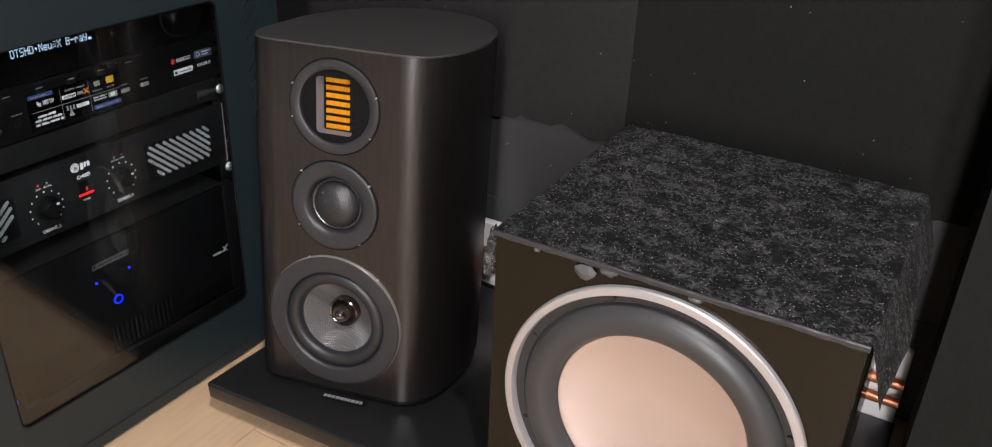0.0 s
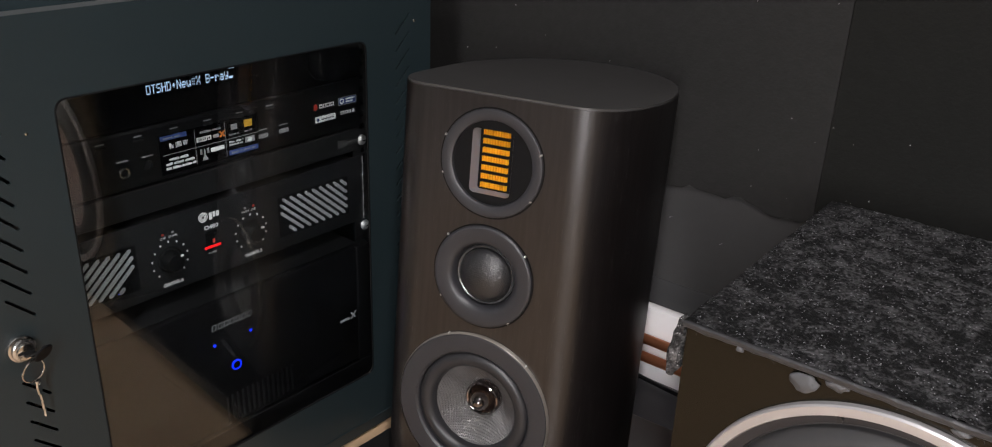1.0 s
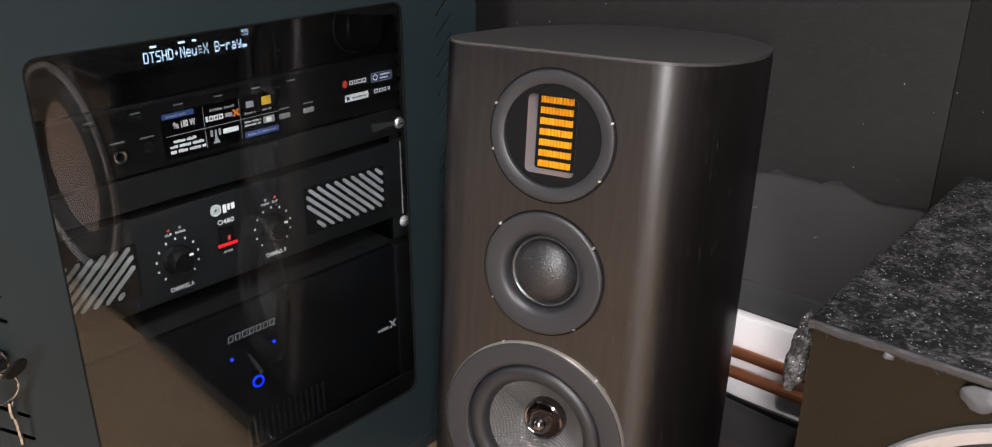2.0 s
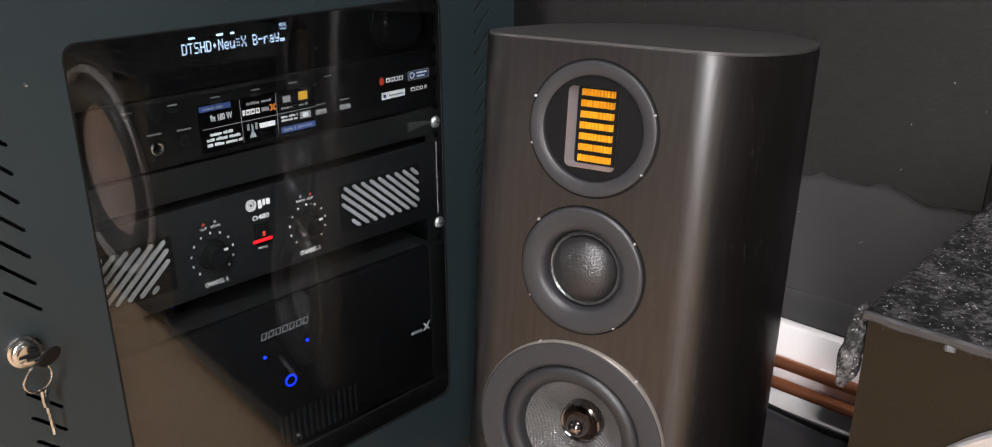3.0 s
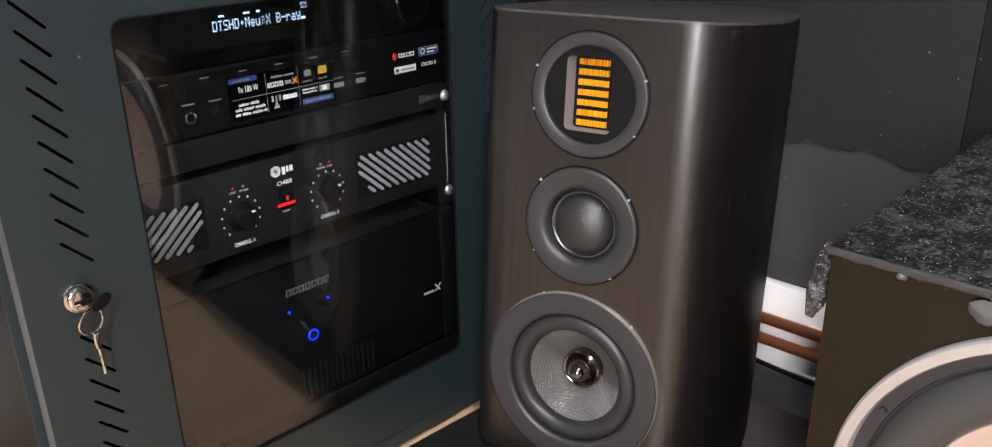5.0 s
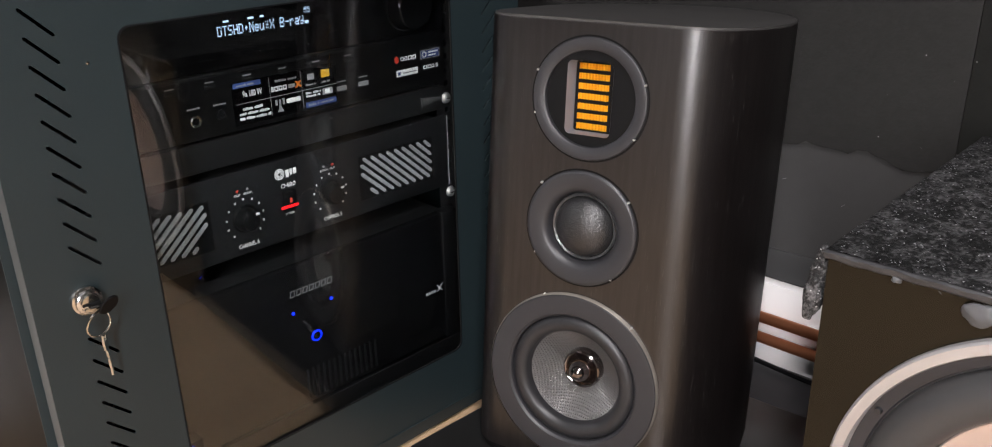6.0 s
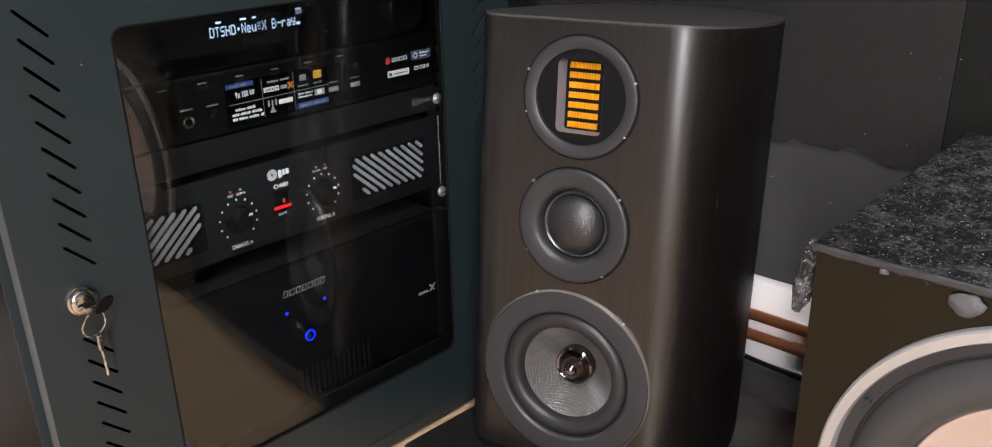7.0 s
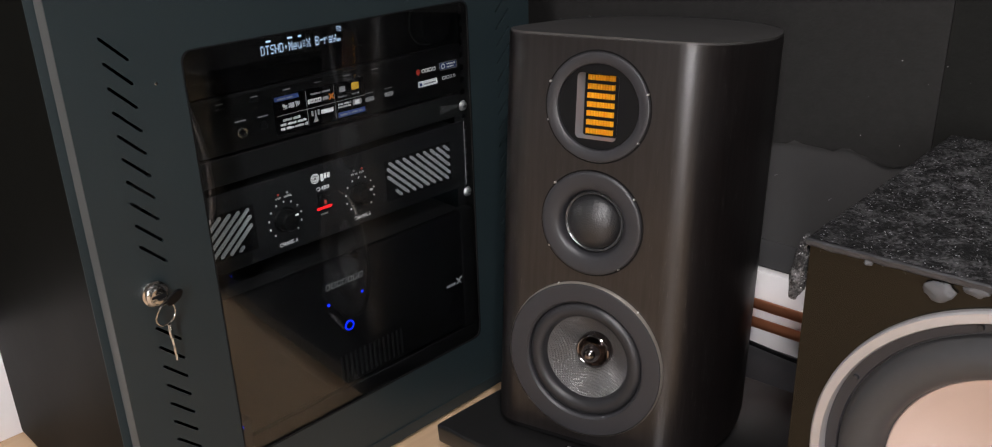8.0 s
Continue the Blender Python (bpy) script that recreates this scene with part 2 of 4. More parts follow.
def woven_material():
    """Woven glass-fibre cone: two sets of threads that cross."""
    m = material("woven_cone", (0.21, 0.205, 0.205), 0.30, 0.6, grain=0.3, scale=90, specular=0.8)
    nt = m.node_tree
    b = nt.nodes["Principled BSDF"]
    co = nt.nodes.new("ShaderNodeTexCoord")
    heights = []
    for axis in ((1, 0, 0.25), (0, 0, 1)):
        dot = nt.nodes.new("ShaderNodeVectorMath")
        dot.operation = "DOT_PRODUCT"
        dot.inputs[1].default_value = axis
        nt.links.new(co.outputs["Object"], dot.inputs[0])
        s = nt.nodes.new("ShaderNodeMath")
        s.operation = "MULTIPLY"
        s.inputs[1].default_value = 2 * math.pi / 0.0024
        nt.links.new(dot.outputs["Value"], s.inputs[0])
        w = nt.nodes.new("ShaderNodeMath")
        w.operation = "SINE"
        nt.links.new(s.outputs[0], w.inputs[0])
        heights.append(w)
    top = nt.nodes.new("ShaderNodeMath")
    top.operation = "MAXIMUM"
    nt.links.new(heights[0].outputs[0], top.inputs[0])
    nt.links.new(heights[1].outputs[0], top.inputs[1])
    bp = nt.nodes.new("ShaderNodeBump")
    bp.inputs["Strength"].default_value, bp.inputs["Distance"].default_value = 1.0, 0.0006
    nt.links.new(top.outputs[0], bp.inputs["Height"])
    nt.links.new(bp.outputs[0], b.inputs["Normal"])
    return m


def floor_material():
    m = material("oak_floor", (0.50, 0.345, 0.215), 0.42, grain=0.35, scale=14, stretch=(9, 0.6, 1), dirt=0.25, bump=0.15, bump_scale=60)
    return m


def glass_material():
    m = bpy.data.materials.new("door_glass")
    m.use_nodes = True
    b = m.node_tree.nodes["Principled BSDF"]
    b.inputs["Base Color"].default_value = (0.58, 0.62, 0.62, 1)
    b.inputs["Transmission Weight"].default_value, b.inputs["Roughness"].default_value, b.inputs["IOR"].default_value = 1.0, 0.0, 1.61
    return m


VENEER = veneer_material()
# Black satin with the light on the speaker's top put into its colour.
LIT_BLACK_TOP = material("lit_black_top", (0.046, 0.044, 0.043), 0.40, grain=0.2, scale=120, stretch=(1, 0.1, 1), bump=0.12, bump_scale=500)
RING = material("satin_grey_ring", (0.024, 0.0240, 0.027), 0.44, grain=0.1, scale=200, dirt=0.1, specular=0.5)
RUBBER = material("black_rubber", (0.018, 0.018, 0.020), 0.42, grain=0.15, scale=200, dirt=0.2)
DARK = material("matt_black_plastic", (0.0055, 0.0055, 0.006), 0.5, grain=0.3, scale=120, specular=0.12)
BEVEL = material("brushed_grey_metal", (0.24, 0.24, 0.26), 0.36, 0.3, grain=0.15, scale=90, stretch=(1, 1, 0.1))
AMBER = material("amber_pleated_film", (1.0, 0.52, 0.025), 0.3, grain=0.25, scale=160, specular=0.6)
SILK = material("coated_silk_dome", (0.016, 0.016, 0.017), 0.38, grain=0.5, scale=400, bump=0.55, bump_scale=620, specular=0.7)
GLOSS_SILK = material("glossy_doped_silk", (0.045, 0.045, 0.047), 0.22, grain=0.4, scale=300, bump=0.4, bump_scale=500, specular=0.9)
CONE = woven_material()
CHROME = material("dark_chrome", (0.23, 0.205, 0.20), 0.10, 1.0, grain=0.05)
STEEL = material("polished_steel", (0.62, 0.60, 0.57), 0.18, 1.0, grain=0.15, scale=60)
TRIM = material("pale_trim_edge", (0.34, 0.31, 0.27), 0.32, 0.6, grain=0.3, scale=40)
PAINT = material("blue_grey_powder_coat", (0.0110, 0.0190, 0.0220), 0.44, grain=0.15, scale=300, dirt=0.35, bump=0.18, bump_scale=900, specular=0.5)
# Paler grey than PAINT, for the folded door rim.
EDGE = material("pale_door_edge", (0.11, 0.115, 0.115), 0.42, 0.2, grain=0.2, scale=50, dirt=0.3)
# Darker and less glossy than PAINT, for the rack's left side only.
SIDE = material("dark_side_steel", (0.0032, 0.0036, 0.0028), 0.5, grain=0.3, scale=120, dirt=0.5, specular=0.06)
PIN = material("bright_pin", (0.85, 0.84, 0.82), 0.3, 0.8)
GLASS = glass_material()
BLACK_METAL = material("black_anodised_panel", (0.0038, 0.0038, 0.0042), 0.4, grain=0.2, scale=250, bump=0.1, bump_scale=800, specular=0.3)
GLOSS_BLACK = material("gloss_black_panel", (0.004, 0.004, 0.0045), 0.12, grain=0.1)
RACK_STEEL = material("black_rack_steel", (0.0085, 0.0085, 0.0090), 0.36, grain=0.3, scale=40, stretch=(0.2, 1, 1), dirt=0.5, bump=0.1, bump_scale=600, specular=0.5)
AMP_GREY = material("charcoal_amp_panel", (0.0078, 0.0080, 0.0090), 0.5, grain=0.2, scale=260, bump=0.15, bump_scale=700, specular=0.3)
SLAT = material("grey_vent_slat", (0.30, 0.30, 0.31), 0.5, grain=0.2, scale=80)
PRINT = material("white_print", (0.95, 0.95, 0.95), 0.6, grain=0.1)
GREY_PRINT = material("grey_print", (0.26, 0.26, 0.27), 0.6, grain=0.1)
NAME_GREY = material("dim_grey_print", (0.16, 0.16, 0.165), 0.5, grain=0.2)
ORANGE_PRINT = material("orange_print", (0.75, 0.20, 0.02), 0.6)
RED_PRINT = material("red_print", (0.60, 0.05, 0.03), 0.6)
GOLD_PRINT = material("gold_print", (0.75, 0.42, 0.03), 0.6)
BLUE_PRINT = material("blue_print", (0.030, 0.060, 0.21), 0.6)
DISPLAY = glowing("display_glow", (0.55, 0.72, 1.0), 2.2)
BLUE_LED = glowing("blue_led", (0.0, 0.015, 1.0), 4.0)
RED_LED = glowing("red_led", (1.0, 0.008, 0.012), 1.1)
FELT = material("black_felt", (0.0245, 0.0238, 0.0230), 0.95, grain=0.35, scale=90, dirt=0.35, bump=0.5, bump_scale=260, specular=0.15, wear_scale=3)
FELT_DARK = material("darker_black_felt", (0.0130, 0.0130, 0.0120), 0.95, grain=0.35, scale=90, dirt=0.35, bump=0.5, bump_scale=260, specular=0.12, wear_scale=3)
LINT = material("pale_lint", (0.5, 0.5, 0.5), 0.9)
GREY_WALL = material("dark_grey_wall_paint", (0.043, 0.042, 0.042), 0.7, grain=0.15, scale=60, dirt=0.3, bump=0.2, bump_scale=150)
CHAR_WALL = material("charcoal_band", (0.034, 0.034, 0.035), 0.7, grain=0.15, scale=60, dirt=0.3)
WHITE = material("white_gloss_paint", (0.78, 0.76, 0.76), 0.35, grain=0.06, scale=40, dirt=0.12)
COPPER = material("dull_copper", (0.40, 0.155, 0.08), 0.30, 0.85, grain=0.35, scale=30, stretch=(0.3, 1, 1), dirt=0.3)
PLATFORM = material("satin_black_board", (0.010, 0.0098, 0.0098), 0.3, grain=0.2, scale=70, dirt=0.35, bump=0.08, bump_scale=400)
SUB_BLACK = material("satin_black_ash", (0.0078, 0.0062, 0.0036), 0.22, grain=0.25, scale=60, stretch=(1, 1, 0.1), dirt=0.25, specular=0.33)
SILVER = material("silver_ring", (0.52, 0.51, 0.515), 0.40, 0.6, grain=0.1, scale=80)
GREY_RUBBER = material("grey_rubber", (0.040, 0.040, 0.041), 0.45, grain=0.2, scale=120, dirt=0.3)
PALE = material("pale_aluminium_cone", (0.70, 0.595, 0.565), 0.38, 0.75, grain=0.08, scale=30, dirt=0.10, coat=0.2)
VELVET = velvet_material()
HEM = material("frayed_grey_hem", (0.032, 0.032, 0.034), 0.42, grain=0.8, scale=150, bump=0.5, bump_scale=330, dirt=0.4)
TACK = material("grey_putty", (0.075, 0.076, 0.08), 0.6, grain=0.3, scale=80)
OAK = floor_material()
# Unseen walls and ceiling that close the room, dark to hold down bounce and reflections.
ROOM_WALL = material("unseen_wall_dark", (0.024, 0.024, 0.023), 0.85, grain=0.1, scale=30, dirt=0.2)
CEILING = material("dark_ceiling", (0.040, 0.040, 0.039), 0.9, grain=0.05, scale=20)
BULB = glowing("lamp_disc", (1.0, 0.93, 0.85), 8.0)
PAPER = glowing("lit_paper", LAMP_TINT, COLUMN_GLOW)

# ---- the room ----
def floor_boards():
    """Long oak boards with narrow joints, butted on a dark base."""
    base = solid("floor", block(-2.2, 2.6, -3.6, 1.1, -0.03, -0.004), DARK, pose(0, 0, FLOOR, 0, 0, -13.5), "warm oak laminate floor boards", kind="structure")
    width = 0.192
    shapes = {}
    rng = random.Random(4)
    for i in range(25):
        x = -2.2 + i * width
        y = -3.6 - rng.random() * 1.1
        while y < 1.05:
            y0, y1 = max(y, -3.6), min(y + 1.28, 1.1)
            if y1 - y0 > 0.05:
                key = round(y1 - y0, 2)
                if key not in shapes:
                    bm = block(0.0006, width - 0.0006, 0.0006, key - 0.0006, -0.004, 0.0, 0.0008, 1)
                    shapes[key] = link_mesh("plank", bm, OAK, smooth=False)
                ob = new("plank", shapes[key])
                ob.parent = base
                ob.location = (x, y0, 0)
            y += 1.28
    return base


def felt_edge(x):
    """The uneven lower edge of the felt on the wall."""
    return 0.277 + 0.004 * math.sin(31 * x) + 0.003 * math.sin(83 * x + 1.0) + 0.0015 * math.sin(190 * x) + 0.0030 * noise.noise(Vector((x * 70, 0.3, 0))) + 0.0016 * noise.noise(Vector((x * 210, 0.7, 0)))


def felt_panel(name, x0, x1, top, material_, label, proud):
    n = 90
    low = [(x0 + (x1 - x0) * k / n, felt_edge(x0 + (x1 - x0) * k / n)) for k in range(n + 1)]
    bm = plate(low + [(x1, top), (x0, top)], [], -proud, -0.0005)
    return solid(name, bm, material_, WALL, label, "wall covering", kind="structure", smooth=False)


def build_room():
    floor_boards()
    solid("wall_north", block(-0.80, 2.4, 0.0, 0.10, FLOOR - 0.02, 2.4), GREY_WALL, WALL, "dark grey painted wall behind the loudspeaker", kind="structure")
    solid("trim", block(-0.80, 0.638, -0.005, -0.0005, 0.091, 0.131, 0.0015), CHAR_WALL, WALL, "charcoal painted band low on the wall", kind="structure")
    felt_panel("felt_lining", -0.78, 0.175, 2.38, FELT, "black felt lining with an uneven lower edge", 0.004)
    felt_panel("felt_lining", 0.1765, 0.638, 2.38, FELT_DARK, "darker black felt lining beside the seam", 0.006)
    solid("baseboard", block(-0.80, 0.622, -0.018, -0.0005, FLOOR, 0.088, 0.003), WHITE, WALL, "white gloss-painted skirting board", kind="structure")
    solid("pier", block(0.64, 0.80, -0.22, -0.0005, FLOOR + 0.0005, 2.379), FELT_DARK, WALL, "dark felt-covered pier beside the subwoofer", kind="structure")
    solid("wall_east", block(2.3, 2.4, -4.2, -0.0005, FLOOR - 0.02, 2.4), ROOM_WALL, WALL, "unseen plain side wall, dark to limit bounce", kind="structure")
    solid("wall_west", block(-3.2, 1.1, 0.4025, 0.50, FLOOR - 0.02, 2.4), GREY_WALL, RACK, "dark grey painted wall behind the rack cabinet", kind="structure")
    solid("baseboard", block(-3.0, 1.0, 0.376, 0.3915, FLOOR, 0.125, 0.003), WHITE, RACK @ pose(0, 0.0105, 0), "white gloss-painted skirting behind the rack", kind="structure")
    solid("wall_south", block(-2.6, 2.3, -3.75, -3.65, FLOOR - 0.02, 2.4), ROOM_WALL, WALL, "unseen plain wall at the far end, dark to limit bounce", kind="structure")
    solid("ceiling", block(-2.6, 2.4, -4.2, 0.3, 2.38, 2.48), CEILING, WALL, "unseen plain ceiling, dark to limit bounce", kind="structure")
    rng = random.Random(9)
    bm = bmesh.new()
    for k in range(70):
        x, z, r = rng.uniform(-0.4, 0.6), rng.uniform(0.29, 0.95), rng.uniform(0.0003, 0.0008)
        bmesh.ops.create_icosphere(bm, subdivisions=1, radius=r, matrix=pose(x, -0.0075, z))
    solid("lint", bm, LINT, WALL, "tiny specks of pale lint on felt", "lint", kind="stuff")
    rng = random.Random(21)
    bm = bmesh.new()
    for k in range(3):
        pts = []
        x, z, a = rng.uniform(-0.05, 0.16), rng.uniform(0.15, 0.265), rng.uniform(0, 6)
        for i in range(4):
            pts.append((x, -0.0008, z))
            a += rng.uniform(-0.6, 0.6)
            x, z = x + 0.002 * math.cos(a), z + 0.002 * math.sin(a)
        join(bm, tube(pts, 0.00025, 5))
    solid("wall_scuff", bm, GREY_PRINT, WALL, "faint pale scuffs on the dark wall", "scuff", kind="stuff")


def pipe(z, off):
    pts = [(-0.78, -off, z), (-0.3, -off, z), (0.2, -off, z), (0.622, -off, z)]
    ob = thing("heating_pipe", WALL, "dull copper heating pipe along the white skirting", "pipe", "pipes along the skirting")
    part("tube", tube(pts, 0.0075, 20), COPPER, ob)
    for x in (-0.45, 0.05, 0.5):
        part("clip", block(x - 0.007, x + 0.007, -off + 0.002, -0.018, z - 0.005, z + 0.005, 0.001), WHITE, ob, "white plastic pipe clip")
    return ob


def added_ceiling_lamp(x, y, z, watts):
    # Added out of view to brighten upward faces and the floor.
    ob = thing("added_ceiling_lamp", pose(x, y, z), "added ceiling light out of view, shaped as a round spotlight", "ceiling lamp", "ceiling spotlights")
    rim = lathe([(0.040, 0.0), (0.055, 0.0), (0.056, -0.006), (0.041, -0.010)], 40)
    part("rim", rim, WHITE, ob, m=pose(0, 0, 0.07, -90))
    part("lens", lathe([(0.040, 0.0), (0.0, 0.0)], 40), BULB, ob, "glowing lens of the added ceiling light", m=pose(0, 0, 0.072, -90))
    lamp = bpy.data.lights.new("spot_glow", "AREA")
    lamp.shape, lamp.size, lamp.energy, lamp.color = "DISK", 0.09, watts, LAMP_TINT
    glow = new("spot_glow", lamp)
    glow.matrix_basis = pose(x, y, z + 0.055)


def added_column_lamp(x, y, low, high, r):
    """A tall paper column lamp on a small base, added unseen behind the camera for upright highlights."""
    ob = thing("added_floor_lamp", pose(x, y, FLOOR), "added column light behind the camera, shaped as a paper floor lamp", "floor lamp")
    part("base", lathe([(0.0, 0.0), (0.13, 0.0), (0.13, -0.012), (0.02, -0.022), (0.0, -0.022)], 40), BLACK_METAL, ob, m=pose(0, 0, 0, -90))
    part("pole", tube([(0, 0, 0.02), (0, 0, low + 0.02)], 0.010, 12), BLACK_METAL, ob)
    part("paper_shade", lathe([(0.0, -low), (r, -low), (r, -(low + high) / 2), (r, -high), (0.0, -high)], 20), PAPER, ob, "glowing shade of the added column light", m=pose(0, 0, 0, -90))


# ---- loudspeaker ----
def speaker_outline():
    """Flat baffle, round shoulders, bowed sides that close in a blunt back."""
    cx = 0.012
    right = [(0.0800, 0.0), (0.0840, 0.0002), (0.0880, 0.0008), (0.0920, 0.0018), (0.0960, 0.0033), (0.1000, 0.0054), (0.1040, 0.0082), (0.1080, 0.0118), (0.1120, 0.0164), (0.1160, 0.0224), (0.1200, 0.0305), (0.1240, 0.0430), (0.1280, 0.0640),
             (0.1305, 0.0900), (0.1312, 0.1150), (0.1305, 0.1400), (0.1265, 0.1750), (0.1175, 0.2100), (0.1035, 0.2430), (0.0840, 0.2710), (0.0600, 0.2940), (0.0320, 0.3090)]
    pts = [(x + cx * min(1, y / 0.1), y) for x, y in right]
    pts += [(cx, 0.314)]
    pts += [(-x + cx * min(1, y / 0.1), y) for x, y in reversed(right)]
    return pts


def driver_pins(parent, z, places):
    for a, r in places:
        x, dz = r * math.cos(radians(a)), r * math.sin(radians(a))
        part("grille_pin", lathe([(0.0, -0.0030), (0.0008, -0.0026), (0.0012, -0.0014), (0.0013, 0.0)], 12, (x, 0, z + dz)), PIN, parent, "tiny bright grille pin")


def air_motion_tweeter(parent, z):
    unit = part("tweeter", lathe([(0.0556, 0.0005), (0.0555, -0.0014), (0.0551, -0.0022), (0.0542, -0.0026), (0.0450, -0.0012), (0.0441, -0.0006), (0.0438, 0.0004), (0.0437, 0.0030), (0.0437, 0.010)], 96, (0, 0, z)), RING, parent, "round grey ring of the ribbon tweeter")
    # Flat black ring on the baffle, painted shade of the groove round the tweeter.
    part("gap_shade_ring", lathe([(0.0574, -0.0003), (0.0554, -0.0003)], 96, (0, 0, z)), DARK, unit)
    left, right, deep = -0.0244, 0.0205, 0.0160
    opening = rounded(left, right, z - 0.0335, z + 0.0335, 0.005)
    disc = [(0.0438 * math.cos(2 * math.pi * k / 72), z + 0.0438 * math.sin(2 * math.pi * k / 72)) for k in range(72)]
    part("faceplate", plate(disc, [opening], 0.0030, 0.0055), DARK, unit, "black face plate", smooth=False)
    # bevelled frame that leads back to the film
    inner = rounded(left + 0.0030, right - 0.0020, z - 0.0325, z + 0.0325, 0.003)
    bm = bmesh.new()
    a, b = [bm.verts.new((x, 0.0028, q)) for x, q in opening], [bm.verts.new((x, deep, q)) for x, q in inner]
    for i in range(len(a)):
        j = (i + 1) % len(a)
        bm.faces.new((a[i], a[j], b[j], b[i]))
    part("bevel_frame", bm, BEVEL, unit, "grey metal bevel round the film")
    part("backing", block(left + 0.003, right - 0.0010, deep + 0.0012, deep + 0.0024, z - 0.0335, z + 0.0335), DARK, unit)
    # pleated film, showing in seven windows
    for k in range(7):
        z0 = z + 0.0276 - k * 0.00920
        bm = bmesh.new()
        n = 40
        low, high = [], []
        for i in range(n + 1):
            x = -0.0186 + 0.0300 * i / n
            y = deep - 0.0012 + (0.0022 if i % 4 in (0, 3) else 0.0)
            low.append(bm.verts.new((x, y, z0 - 0.0029)))
            high.append(bm.verts.new((x, y, z0 + 0.0027)))
        for i in range(n):
            bm.faces.new((low[i], low[i + 1], high[i + 1], high[i]))
        bmesh.ops.solidify(bm, geom=bm.faces[:], thickness=0.0006)
        part("film_strip", bm, AMBER, unit, "amber pleated film", smooth=False)
    driver_pins(unit, z, ((157, 0.0568), (198, 0.0556), (19, 0.0550), (326, 0.0548)))


def midrange_dome(parent, z):
    unit = part("midrange", lathe([(0.0556, 0.0005), (0.0554, -0.0022), (0.0544, -0.0032), (0.0522, -0.0036), (0.0405, -0.0022), (0.0372, -0.0008), (0.0350, 0.0020), (0.0338, 0.0070), (0.0332, 0.0120)], 96, (0, 0, z)), RING, parent, "flat grey ring of the midrange")
    # Same flat ring of painted groove shade round the midrange.
    part("gap_shade_ring", lathe([(0.0574, -0.0003), (0.0554, -0.0003)], 96, (0, 0, z)), DARK, unit)
    part("surround", lathe([(0.0334, 0.0100), (0.0328, 0.0068), (0.0316, 0.0052), (0.0301, 0.0060), (0.0290, 0.0086)], 72, (0, 0, z)), GLOSS_SILK, unit, "narrow glossy surround")
    part("dome", lathe([(0.0292, 0.0084)] + [(0.0290 * math.cos(radians(a)), 0.0082 - 0.0165 * math.sin(radians(a))) for a in range(4, 90, 6)] + [(0, -0.0083)], 72, (0, 0, z)), SILK, unit, "black coated silk dome")
    driver_pins(unit, z, ((36, 0.0557), (214, 0.0556), (138, 0.0575), (307, 0.0550)))


def woofer(parent, z):
    unit = part("woofer", lathe([(0.0892, 0.0020), (0.0888, -0.0030), (0.0875, -0.0046), (0.0850, -0.0050), (0.0690, -0.0040), (0.0665, -0.0020), (0.0655, 0.0030)], 112, (0, 0, z)), RING, parent, "wide grey ring of the woofer")
    part("trim_edge", lathe([(0.0899, 0.0020), (0.0899, -0.0022), (0.0893, -0.0034), (0.0886, -0.0042)], 112, (0, 0, z)), TRIM, unit, "thin pale edge round the ring")
    part("surround", lathe([(0.0660, 0.0030)] + [(0.0573 + 0.0084 * math.cos(radians(a)), 0.0040 - 0.0070 * math.sin(radians(a))) for a in range(0, 181, 12)] + [(0.0475, 0.0080)], 96, (0, 0, z)), RUBBER, unit, "half-round black rubber surround")
    part("cone", lathe([(0.0482, 0.0070), (0.0470, 0.0080), (0.0400, 0.0145), (0.0300, 0.0245), (0.0200, 0.0340), (0.0120, 0.0395)], 96, (0, 0, z)), CONE, unit, "woven grey fibre cone")
    part("plug_collar", lathe([(0.0206, 0.0345), (0.0204, 0.0262), (0.0196, 0.0238), (0.0180, 0.0228), (0.0164, 0.0234), (0.0144, 0.0262), (0.0128, 0.0275), (0.0115, 0.0278)], 64, (0, 0, z)), CHROME, unit, "dark glossy collar")
    part("phase_plug", lathe([(0.0125, 0.0390), (0.0123, 0.0260), (0.0112, 0.0190), (0.0090, 0.0135), (0.0060, 0.0100), (0.0030, 0.0082), (0.0, 0.0078)], 48, (0, 0, z)), CHROME, unit, "dark chrome bullet plug")
    driver_pins(unit, z, ((50, 0.0895), (225, 0.0895), (112, 0.0895)))


